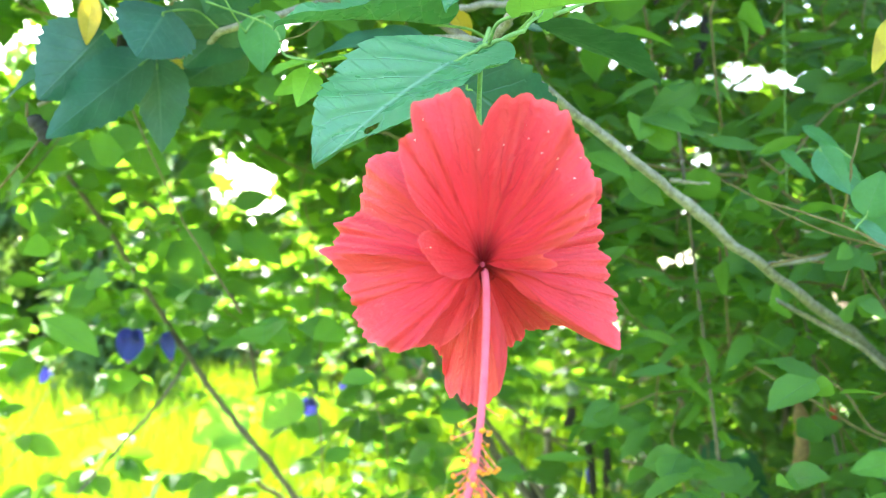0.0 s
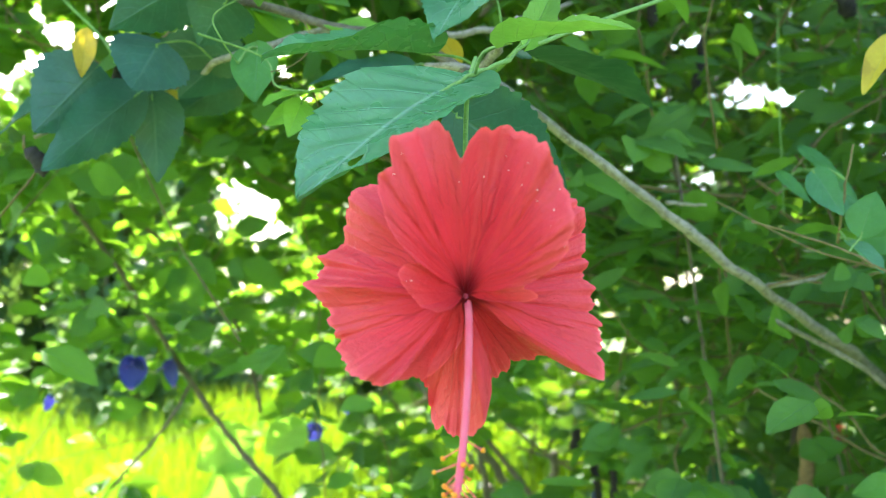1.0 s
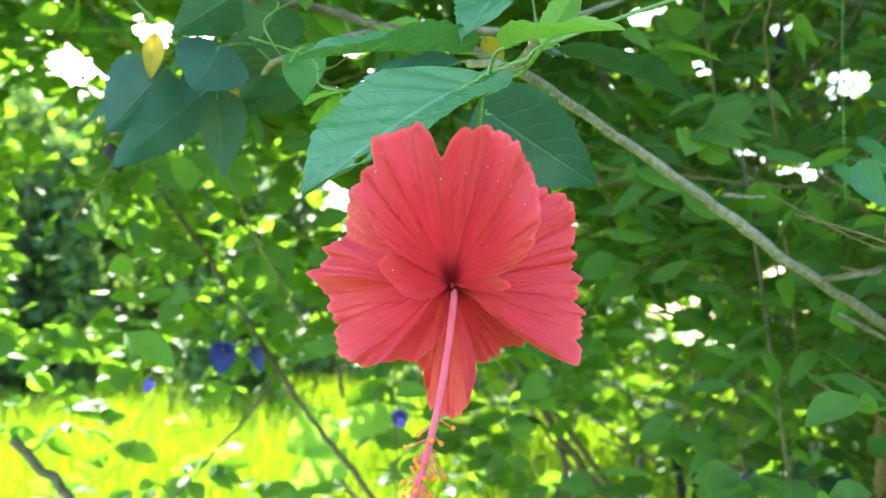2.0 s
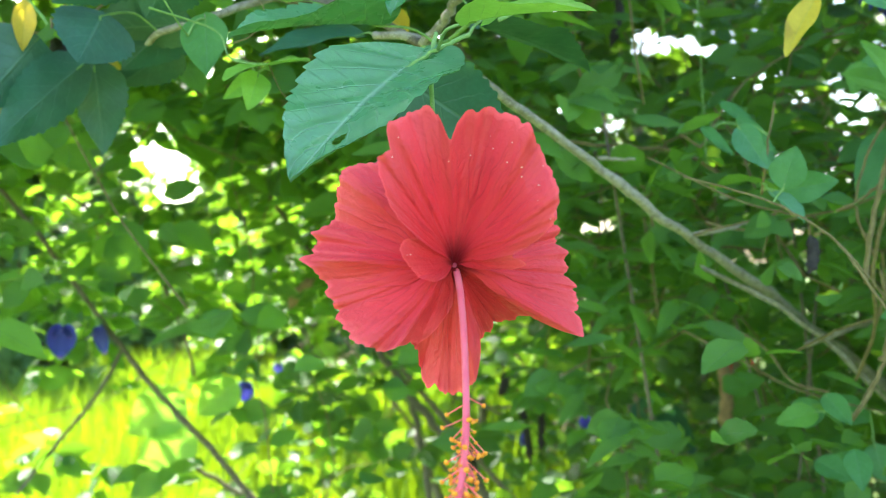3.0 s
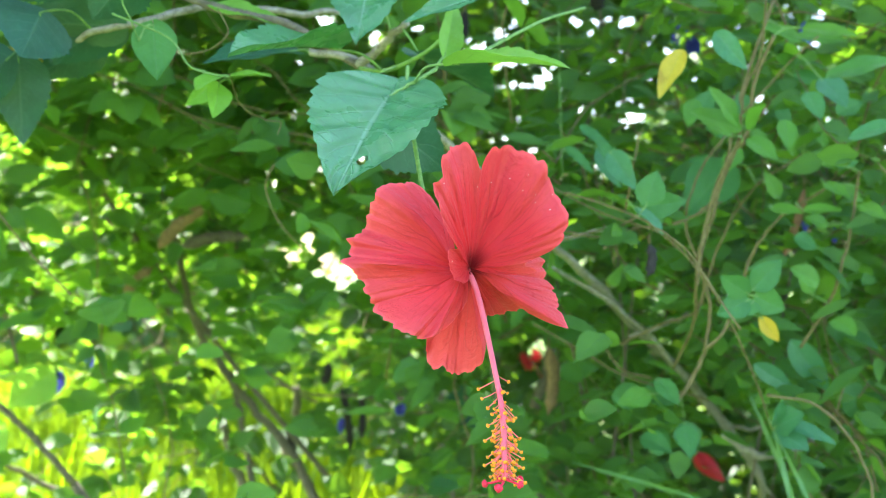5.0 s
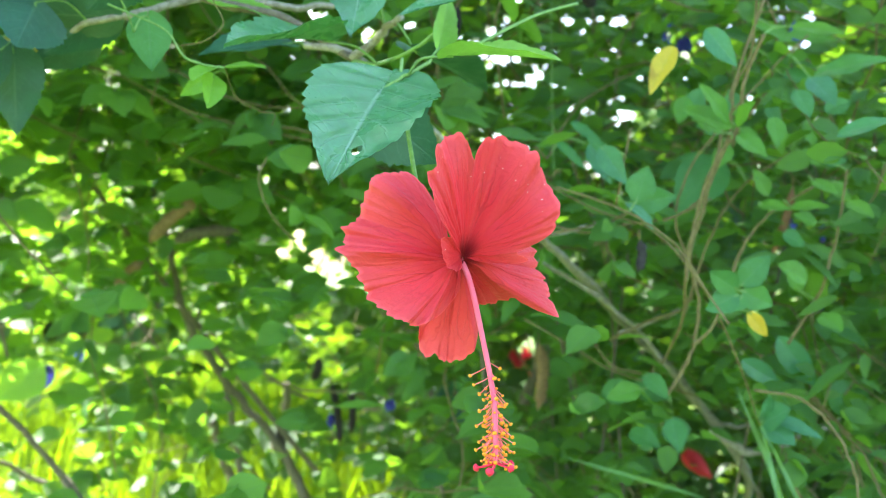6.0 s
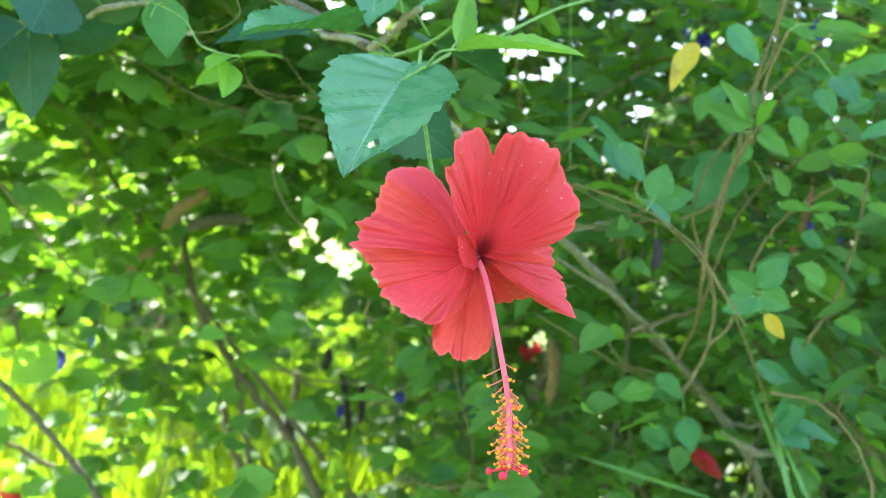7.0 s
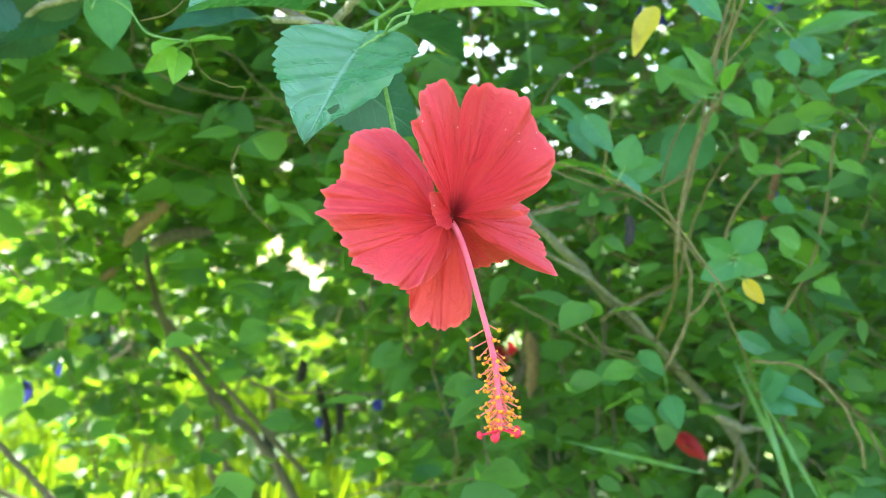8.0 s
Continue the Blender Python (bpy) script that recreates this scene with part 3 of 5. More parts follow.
def pea_flower(place, size, turn):
    """A butterfly pea: one broad standard petal, two small wings, a green calyx."""
    COUNT[0] += 1
    seed = COUNT[0]
    t = thing("pea_flower", place, "deep blue butterfly pea flower on the vine", "flower", "blue pea flowers")
    m = pose(*place, 8, turn * 0.4, turn)

    def sheet(name, wide, long, lean, seed):
        rows, cols = 10, 13
        verts, uvs = [], []
        for k in range(rows):
            u = k / (rows - 1)
            for j in range(cols):
                v = 2 * j / (cols - 1) - 1
                half = wide * 0.5 * math.sin(math.pi * min(0.98, 0.06 + 0.86 * u) ** 0.8) ** 0.6
                x = v * half
                z = -u * long * (1 - 0.10 * v * v)
                y = lean * u * u * long - 0.35 * abs(x) * (1 - u) + 0.05 * wide * math.sin(4 * v + seed) * u
                verts.append((x, y, z))
                uvs.append((0.25 + 0.75 * u, 0.5 + 0.5 * v))
        faces = [(k * cols + j, k * cols + j + 1, (k + 1) * cols + j + 1, (k + 1) * cols + j) for k in range(rows - 1) for j in range(cols - 1)]
        return mesh_of(name, verts, faces, BLUE_PETAL, uvs)

    part("standard_petal", sheet("standard_petal", size * 0.95, size * 1.15, -0.15, seed), t, "", m)
    for side in (-1, 1):
        part("wing_petal", sheet("wing_petal", size * 0.35, size * 0.5, -0.6, seed + side), t, "", m @ pose(side * size * 0.08, -size * 0.10, -size * 0.05, -25, side * 12, side * 25))
    v, f = ball(size * 0.13, 1.7, 6, 8, (0, size * 0.04, size * 0.10))
    part("calyx", mesh_of("calyx", v, f, GREEN_STEM), t, "", m)


def pod(a, b, width, mat):
    """A flat hanging seed pod with a beak, swollen over its seeds."""
    COUNT[0] += 1
    a, b = Vector(a), Vector(b)
    dark = mat is BLACK_POD
    t = thing("seed_pod", a, "ripe blackish seed pod hanging in the vine" if dark else "dry brown seed pod hanging in the vine", "seed pod", "seed pods")
    side = (b - a).cross(Vector((0, 1, 0.2))).normalized()
    path = smooth_path([a, a.lerp(b, 0.35) + side * width * 0.35, a.lerp(b, 0.7) + side * width * 0.3, b], 7)
    s = np.linspace(0, 1, len(path))
    half = 0.5 * width * np.clip(np.minimum(s * 7, (1 - s) * 5), 0.10, 1) * (1 + 0.10 * np.sin(s * 34))
    v, f = tube(path, half, 10)
    c = np.repeat(path, 10, axis=0)
    v[: len(c)] = c + (v[: len(c)] - c) * (1.0, 0.45, 1.0)
    part("shell", mesh_of("shell", v, f, mat), t)
    v, f = tube([a + Vector((0, 0, width * 0.9)), a + Vector((0, 0, width * 0.4)), a], [0.0012, 0.0012, 0.0014], 6)
    part("stalk", mesh_of("stalk", v, f, VINE_STEM), t)


def closed_bloom(a, b, width):
    """A furled red bloom: overlapping petals rolled to a tip, in a green calyx."""
    COUNT[0] += 1
    a, b = Vector(a), Vector(b)
    t = thing("hibiscus_bud", a, "furled red hibiscus bloom deep in the foliage", "flower bud", "furled red blooms")
    way = (b - a)
    turn = way.to_track_quat("Z", "Y").to_matrix().to_4x4()
    long = way.length
    for p in range(5):
        rows, cols, verts, uvs = 12, 11, [], []
        for k in range(rows):
            u = k / (rows - 1)
            for j in range(cols):
                v = j / (cols - 1)
                g = p * 1.2566 + (v - 0.5) * 1.9 + u * 0.9
                r = width * 0.5 * math.sin(math.pi * (0.12 + 0.84 * u) ** 0.8) * (0.82 + 0.22 * v) + 0.0008
                verts.append((r * math.cos(g), r * math.sin(g), u * long))
                uvs.append((0.3 + 0.6 * u, v))
        faces = [(k * cols + j, k * cols + j + 1, (k + 1) * cols + j + 1, (k + 1) * cols + j) for k in range(rows - 1) for j in range(cols - 1)]
        part("petal", mesh_of("petal", verts, faces, PETAL, uvs), t, "", Matrix.Translation(a) @ turn)
    v, f = ball(width * 0.26, 1.3, 7, 10, (0, 0, -width * 0.05))
    part("calyx", mesh_of("calyx", v, f, GREEN_STEM), t, "green calyx", Matrix.Translation(a) @ turn)
    v, f = tube(smooth_path([a - way * 0.1, a - way * 0.4 + Vector((0, 0.01, 0.03)), a - way * 0.5 + Vector((0.01, 0.02, 0.12))], 5), np.full(11, 0.0013), 6)
    part("stalk", mesh_of("stalk", v, f, GREEN_STEM), t)


# the leaves round the bloom
leaf(hibiscus_bush, (0.0245, 0.496, 1.5565), (-0.026, 0.4055, 1.493), (-0.18, -0.80, 0.58), 0.0730, HIBISCUS_LEAF, teeth=13, eaten=True, cup=0.06)
twig(hibiscus_bush, "petiole", [(0.0563, 0.512, 1.5738), (0.0392, 0.4985, 1.564), (0.0188, 0.4926, 1.5516)], 0.0012, 0.0009, GREEN_STEM)
leaf(hibiscus_bush, (0.0116, 0.6, 1.6054), (-0.0626, 0.5112, 1.5791), (-0.15, -0.42, 0.9), 0.0572, HIBISCUS_LEAF, teeth=11, fold=0.5)
leaf(hibiscus_bush, (-0.0023, 0.6855, 1.6231), (-0.0687, 0.6718, 1.6099), (0.0, -0.45, 0.9), 0.0606, SHADED_LEAF, teeth=10)
leaf(hibiscus_bush, (0.0287, 0.5849, 1.5658), (0.0908, 0.6162, 1.5251), (0.04, -0.98, -0.2), 0.0595, SHADED_LEAF, teeth=12, fold=0.15)
leaf(hibiscus_bush, (0.0528, 0.467, 1.5675), (0.0993, 0.4194, 1.556), (0.1, -0.45, 0.9), 0.0301, YOUNG_LEAF, teeth=9, fold=0.5)
leaf(hibiscus_bush, (0.0742, 0.607, 1.6025), (0.158, 0.6965, 1.5913), (-0.35, -0.55, 0.75), 0.0545, SHADED_LEAF, teeth=10, fold=0.3)
leaf(hibiscus_bush, (0.0653, 0.5228, 1.5847), (0.0848, 0.5591, 1.6289), (-0.05, -0.94, -0.35), 0.0169, YOUNG_LEAF, teeth=7, fold=0.5)
leaf(hibiscus_bush, (0.0472, 0.6309, 1.6648), (0.0192, 0.5562, 1.5992), (-0.2, -0.8, 0.5), 0.0540, HIBISCUS_LEAF, teeth=10)
leaf(hibiscus_bush, (0.0965, 0.5046, 1.6192), (0.0419, 0.5235, 1.6043), (0.0, -0.5, 0.8), 0.0471, HIBISCUS_LEAF, teeth=10)
leaf(hibiscus_bush, (-0.0577, 0.707, 1.6604), (-0.0018, 0.6836, 1.6392), (0.0, -0.5, 0.8), 0.0333, YOUNG_LEAF, teeth=8)
# dark leaves at the end of a side branch, backlit shade in their colour
leaf(hibiscus_bush, (-0.2014, 0.7535, 1.6292), (-0.2031, 0.77, 1.5658), (0.05, 0.75, 0.62), 0.0450, SHADED_LEAF, teeth=12, fold=0.25)
leaf(hibiscus_bush, (-0.2054, 0.7346, 1.6253), (-0.2485, 0.6772, 1.5604), (0.1, 0.75, 0.6), 0.0460, SHADED_LEAF, teeth=12)
leaf(hibiscus_bush, (-0.1264, 0.7158, 1.6456), (-0.2096, 0.7324, 1.6499), (0.0, 0.7, 0.7), 0.0450, SHADED_LEAF, teeth=11)
leaf(hibiscus_bush, (-0.1466, 0.7758, 1.6446), (-0.1982, 0.7943, 1.6224), (0.05, 0.75, 0.62), 0.0450, SHADED_LEAF, teeth=11)
leaf(hibiscus_bush, (-0.1486, 0.6677, 1.6793), (-0.2016, 0.6722, 1.6533), (0.0, 0.8, 0.6), 0.0500, SHADED_LEAF, teeth=10)
leaf(hibiscus_bush, (-0.1176, 0.6537, 1.6627), (-0.1423, 0.6743, 1.6399), (0.0, 0.8, 0.6), 0.0500, SHADED_LEAF, teeth=10)
leaf(hibiscus_bush, (-0.246, 0.751, 1.6446), (-0.2963, 0.712, 1.5939), (0.1, -0.25, 0.95), 0.0450, SHADED_LEAF, teeth=10)
leaf(hibiscus_bush, (-0.2315, 0.7208, 1.6408), (-0.2669, 0.7031, 1.5926), (0.1, 0.75, 0.6), 0.0650, SHADED_LEAF, teeth=10)
leaf(hibiscus_bush, (-0.1774, 0.6998, 1.6508), (-0.19, 0.6814, 1.6145), (0.0, 0.8, 0.6), 0.0600, SHADED_LEAF, teeth=10)
leaf(hibiscus_bush, (-0.1294, 0.7272, 1.6563), (-0.1781, 0.7425, 1.6232), (0.0, 0.8, 0.6), 0.0500, SHADED_LEAF, teeth=10)
leaf(hibiscus_bush, (-0.2328, 0.7098, 1.6681), (-0.2374, 0.7118, 1.633), (0.39, -0.87, -0.3), 0.0160, YELLOW_LEAF, teeth=0)
leaf(hibiscus_bush, (-0.2101, 0.7732, 1.6431), (-0.1867, 0.7757, 1.632), (0.32, -0.91, -0.26), 0.0140, YELLOW_LEAF, teeth=0)
leaf(hibiscus_bush, (0.0202, 0.6667, 1.6355), (0.031, 0.685, 1.6208), (0.1, -0.95, -0.3), 0.0154, YELLOW_LEAF, teeth=0)
# the vine that climbs over the bush
leaf(near_vine, (-0.1023, 0.6705, 1.6357), (-0.1013, 0.6595, 1.5946), (0.02, -0.97, -0.22), 0.0320, VINE_LEAF, teeth=0, cup=0.15)
leaf(near_vine, (-0.0611, 0.6118, 1.5886), (-0.0783, 0.5809, 1.5738), (-0.2, -0.6, 0.8), 0.0180, YOUNG_LEAF, teeth=0, fold=0.3)
leaf(near_vine, (-0.0622, 0.6129, 1.5844), (-0.0681, 0.5975, 1.5593), (0.21, -0.95, -0.24), 0.0181, YOUNG_LEAF, teeth=0, fold=0.35)
leaf(near_vine, (-0.058, 0.6116, 1.5875), (-0.0298, 0.597, 1.5862), (0.1, -0.45, 0.9), 0.0160, YOUNG_LEAF, teeth=0, fold=0.3)
leaf(near_vine, (-0.0655, 0.6276, 1.5866), (-0.0841, 0.612, 1.5698), (0.22, -0.94, -0.25), 0.0129, YOUNG_LEAF, teeth=0, fold=0.4)
leaf(near_vine, (0.298, 0.6389, 1.6197), (0.2705, 0.6313, 1.5796), (-0.6, -0.7, 0.2), 0.0188, YELLOW_LEAF, teeth=0, fold=0.35)
leaf(near_vine, (0.3932, 0.691, 1.4004), (0.4094, 0.6886, 1.3778), (-0.58, -0.8, 0.1), 0.0135, YELLOW_LEAF, teeth=0, fold=0.3)
leaf(near_vine, (0.3028, 0.6, 1.6243), (0.3127, 0.5778, 1.5915), (-0.56, -0.81, -0.18), 0.0177, PALE_LEAF, teeth=0, fold=0.3)
leaf(near_vine, (0.2667, 0.7105, 1.5482), (0.2737, 0.6817, 1.513), (-0.46, -0.88, -0.09), 0.0208, PALE_LEAF, teeth=0, fold=0.35)
leaf(near_vine, (0.2876, 0.6917, 1.4992), (0.2988, 0.6894, 1.5285), (-0.48, -0.87, -0.06), 0.0267, VINE_LEAF, teeth=0)
leaf(near_vine, (0.2945, 0.7165, 1.4995), (0.3352, 0.7061, 1.5039), (-0.49, -0.87, -0.05), 0.0247, VINE_LEAF, teeth=0)
leaf(near_vine, (0.2838, 0.7054, 1.4993), (0.2954, 0.6795, 1.474), (0.3, -0.6, 0.7), 0.0223, PALE_LEAF, teeth=0, fold=0.3)
leaf(near_vine, (0.3842, 0.6928, 1.4201), (0.3563, 0.6922, 1.4373), (-0.56, -0.83, 0.06), 0.0225, VINE_LEAF, teeth=0, fold=0.2)
leaf(near_vine, (0.3875, 0.6929, 1.4234), (0.4111, 0.6824, 1.4489), (-0.59, -0.81, 0.05), 0.0247, VINE_LEAF, teeth=0, fold=0.2)
leaf(near_vine, (0.3886, 0.6918, 1.419), (0.4114, 0.6816, 1.4051), (-0.59, -0.81, 0.08), 0.0247, VINE_LEAF, teeth=0, fold=0.2)
leaf(near_vine, (0.3842, 0.6928, 1.4157), (0.3521, 0.6935, 1.4034), (-0.56, -0.83, 0.08), 0.0236, VINE_LEAF, teeth=0, fold=0.2)
leaf(near_vine, (0.3876, 0.6918, 1.4146), (0.3765, 0.6893, 1.4015), (-0.57, -0.82, 0.08), 0.0180, VINE_LEAF, teeth=0, fold=0.2)
leaf(near_vine, (0.4296, 1.0598, 1.2775), (0.4767, 1.056, 1.2832), (-0.46, -0.87, 0.16), 0.0346, VINE_LEAF, teeth=0)
leaf(near_vine, (0.4887, 1.0803, 1.2873), (0.5321, 1.0756, 1.2621), (-0.49, -0.86, 0.16), 0.0348, VINE_LEAF, teeth=0)
leaf(near_vine, (0.4846, 1.0187, 1.2217), (0.4522, 1.027, 1.2333), (-0.48, -0.85, 0.21), 0.0346, VINE_LEAF, teeth=0)
leaf(near_vine, (0.4891, 0.9896, 1.2549), (0.497, 0.9894, 1.2153), (-0.5, -0.84, 0.21), 0.0345, PALE_LEAF, teeth=0)
leaf(near_vine, (0.5578, 0.8738, 1.3567), (0.5982, 0.8664, 1.2981), (-0.61, -0.78, 0.14), 0.0320, PALE_LEAF, teeth=0, fold=0.3)
leaf(near_vine, (0.5141, 0.8806, 1.3321), (0.5576, 0.8738, 1.3032), (-0.58, -0.8, 0.15), 0.0228, PALE_LEAF, teeth=0, fold=0.3)
leaf(near_vine, (0.6619, 0.9213, 1.2605), (0.7113, 0.9146, 1.2787), (-0.64, -0.74, 0.17), 0.0522, VINE_LEAF, teeth=0)
leaf(near_vine, (0.6977, 0.9798, 1.3369), (0.7252, 0.9746, 1.3606), (-0.64, -0.76, 0.1), 0.0304, YOUNG_LEAF, teeth=0)
leaf(near_vine, (0.4583, 0.7698, 1.2857), (0.4521, 0.7487, 1.3165), (-0.1, -0.7, 0.6), 0.0179, PALE_LEAF, teeth=0, fold=0.2)
leaf(near_vine, (0.4594, 0.7699, 1.2846), (0.4724, 0.7428, 1.3011), (-0.1, -0.7, 0.6), 0.0339, PALE_LEAF, teeth=0, fold=0.2)
leaf(near_vine, (0.4595, 0.7699, 1.2824), (0.4751, 0.7423, 1.2658), (-0.1, -0.7, 0.6), 0.0339, PALE_LEAF, teeth=0, fold=0.2)
leaf(near_vine, (0.4661, 0.7677, 1.2912), (0.501, 0.737, 1.2711), (-0.1, -0.7, 0.6), 0.0179, PALE_LEAF, teeth=0, fold=0.2)
leaf(near_vine, (0.4268, 0.8255, 1.5983), (0.4403, 0.8227, 1.6226), (-0.2, -0.75, 0.5), 0.0226, VINE_LEAF, teeth=0, fold=0.25)
leaf(near_vine, (0.4501, 0.8212, 1.5778), (0.4302, 0.8244, 1.595), (-0.2, -0.75, 0.5), 0.0203, YOUNG_VINE, teeth=0, fold=0.25)
leaf(near_vine, (0.4614, 0.8183, 1.5954), (0.4807, 0.8149, 1.6078), (-0.2, -0.75, 0.5), 0.0226, YOUNG_VINE, teeth=0, fold=0.25)
leaf(near_vine, (0.4557, 0.8202, 1.5745), (0.4312, 0.8233, 1.5851), (-0.2, -0.75, 0.5), 0.0181, VINE_LEAF, teeth=0, fold=0.25)
leaf(near_vine, (0.4782, 0.8144, 1.5802), (0.4989, 0.811, 1.5565), (-0.2, -0.75, 0.5), 0.0203, YOUNG_VINE, teeth=0, fold=0.25)
leaf(near_vine, (0.5352, 0.8078, 1.6767), (0.5891, 0.7971, 1.6697), (-0.2, -0.75, 0.5), 0.0216, YOUNG_VINE, teeth=0, fold=0.25)
leaf(near_vine, (0.5273, 0.8072, 1.6354), (0.5634, 0.7999, 1.6257), (-0.2, -0.75, 0.5), 0.0227, VINE_LEAF, teeth=0, fold=0.25)
leaf(near_vine, (0.5408, 0.8057, 1.6701), (0.4969, 0.8142, 1.6889), (-0.2, -0.75, 0.5), 0.0204, YOUNG_VINE, teeth=0, fold=0.25)
leaf(near_vine, (0.5499, 0.8011, 1.5869), (0.5554, 0.7994, 1.559), (-0.2, -0.75, 0.5), 0.0193, YOUNG_VINE, teeth=0, fold=0.25)
leaf(near_vine, (0.5062, 0.8109, 1.6062), (0.5208, 0.8057, 1.5821), (-0.2, -0.75, 0.5), 0.0192, VINE_LEAF, teeth=0, fold=0.25)
leaf(near_vine, (0.4236, 0.8266, 1.6147), (0.4146, 0.8284, 1.5861), (-0.2, -0.75, 0.5), 0.0203, YOUNG_VINE, teeth=0, fold=0.25)
leaf(near_vine, (0.4669, 0.8172, 1.5636), (0.449, 0.821, 1.5382), (-0.2, -0.75, 0.5), 0.0203, YOUNG_VINE, teeth=0, fold=0.25)
leaf(near_vine, (0.4761, 0.8156, 1.5945), (0.4684, 0.8178, 1.6209), (-0.2, -0.75, 0.5), 0.0226, VINE_LEAF, teeth=0, fold=0.25)
leaf(near_vine, (0.5173, 0.8066, 1.5809), (0.5217, 0.8055, 1.5523), (-0.2, -0.75, 0.5), 0.0192, YOUNG_VINE, teeth=0, fold=0.25)
leaf(near_vine, (0.5425, 0.8013, 1.5547), (0.5668, 0.7966, 1.537), (-0.2, -0.75, 0.5), 0.0204, YOUNG_VINE, teeth=0, fold=0.25)
leaf(near_vine, (0.561, 0.7973, 1.5425), (0.5903, 0.7916, 1.5449), (-0.2, -0.75, 0.5), 0.0204, VINE_LEAF, teeth=0, fold=0.25)
leaf(near_vine, (0.5667, 0.7965, 1.5193), (0.5924, 0.7905, 1.5017), (-0.2, -0.75, 0.5), 0.0204, YOUNG_VINE, teeth=0, fold=0.25)
leaf(near_vine, (0.5044, 0.8087, 1.5092), (0.4909, 0.8127, 1.5377), (-0.2, -0.75, 0.5), 0.0192, YOUNG_VINE, teeth=0, fold=0.25)
leaf(near_vine, (0.517, 0.8049, 1.4685), (0.54, 0.7996, 1.4565), (-0.2, -0.75, 0.5), 0.0226, VINE_LEAF, teeth=0, fold=0.25)
leaf(near_vine, (0.5311, 0.8004, 1.4102), (0.5229, 0.8031, 1.4399), (-0.2, -0.75, 0.5), 0.0226, YOUNG_VINE, teeth=0, fold=0.25)
leaf(near_vine, (0.5536, 0.7977, 1.4795), (0.5296, 0.8023, 1.4884), (-0.2, -0.75, 0.5), 0.0181, YOUNG_VINE, teeth=0, fold=0.25)
leaf(near_vine, (0.5711, 0.7976, 1.5947), (0.5983, 0.7919, 1.6061), (-0.2, -0.75, 0.5), 0.0227, VINE_LEAF, teeth=0, fold=0.25)
leaf(near_vine, (0.5115, 0.8112, 1.6562), (0.5344, 0.8056, 1.641), (-0.2, -0.75, 0.5), 0.0204, YOUNG_VINE, teeth=0, fold=0.25)
leaf(near_vine, (0.5121, 0.9462, 1.571), (0.491, 0.9489, 1.5084), (-0.54, -0.84, -0.06), 0.0515, VINE_LEAF, teeth=0)
leaf(near_vine, (0.2949, 1.058, 1.5507), (0.3391, 1.063, 1.552), (-0.27, -0.95, -0.12), 0.0252, YOUNG_LEAF, teeth=0)
leaf(near_vine, (0.3538, 0.9136, 1.5761), (0.3709, 0.8946, 1.531), (-0.37, -0.92, -0.15), 0.0212, PALE_LEAF, teeth=0, fold=0.3)
leaf(near_vine, (0.451, 1.6756, 1.0296), (0.5847, 1.6436, 1.0026), (-0.34, -0.9, 0.26), 0.0952, VINE_LEAF, teeth=0)
leaf(near_vine, (0.4784, 1.9138, 1.1705), (0.591, 1.8961, 1.0816), (-0.32, -0.93, 0.18), 0.0953, SHADED_LEAF, teeth=8)
leaf(near_vine, (0.4782, 1.8732, 1.1716), (0.5798, 1.8757, 1.079), (-0.29, -0.94, 0.18), 0.1080, SHADED_LEAF, teeth=8)
leaf(near_vine, (0.4504, 1.7991, 1.1891), (0.5309, 1.8165, 1.1315), (-0.24, -0.96, 0.16), 0.1016, SHADED_LEAF, teeth=8)
# young-leaf colour here stands in for sunlight coming through these vine leaves
leaf(near_vine, (-0.4347, 2.0119, 1.2593), (-0.5499, 2.0054, 1.1869), (0.28, -0.95, 0.1), 0.1143, YOUNG_LEAF, teeth=0)
leaf(near_vine, (-0.4184, 2.0206, 1.1768), (-0.5432, 2.0146, 1.1053), (0.27, -0.95, 0.14), 0.1143, YOUNG_LEAF, teeth=0)
leaf(near_vine, (-0.3265, 2.0152, 1.2776), (-0.4109, 2.0176, 1.2115), (0.22, -0.97, 0.1), 0.0889, YOUNG_LEAF, teeth=0)
leaf(near_vine, (0.391, 0.701, 1.565), (0.343, 0.706, 1.581), (-0.3, -0.8, 0.5), 0.0244, YOUNG_VINE, teeth=0, fold=0.25)
leaf(near_vine, (0.383, 0.694, 1.568), (0.349, 0.686, 1.600), (-0.3, -0.8, 0.5), 0.0189, YOUNG_VINE, teeth=0, fold=0.25)
leaf(near_vine, (0.394, 0.699, 1.566), (0.395, 0.671, 1.582), (-0.3, -0.8, 0.5), 0.0180, YOUNG_VINE, teeth=0, fold=0.25)
leaf(near_vine, (0.395, 0.699, 1.557), (0.404, 0.671, 1.534), (-0.3, -0.8, 0.5), 0.0191, YOUNG_VINE, teeth=0, fold=0.25)
leaf(near_vine, (0.396, 0.722, 1.562), (0.361, 0.719, 1.574), (-0.3, -0.8, 0.5), 0.0109, YOUNG_VINE, teeth=0, fold=0.25)
leaf(near_vine, (0.432, 0.696, 1.573), (0.423, 0.681, 1.544), (-0.3, -0.8, 0.5), 0.0174, YOUNG_VINE, teeth=0, fold=0.25)
leaf(near_vine, (0.457, 0.697, 1.598), (0.456, 0.678, 1.570), (-0.3, -0.8, 0.5), 0.0200, VINE_LEAF, teeth=0, fold=0.25)
leaf(near_vine, (0.468, 0.713, 1.660), (0.492, 0.671, 1.643), (-0.3, -0.8, 0.5), 0.0172, YOUNG_VINE, teeth=0, fold=0.25)
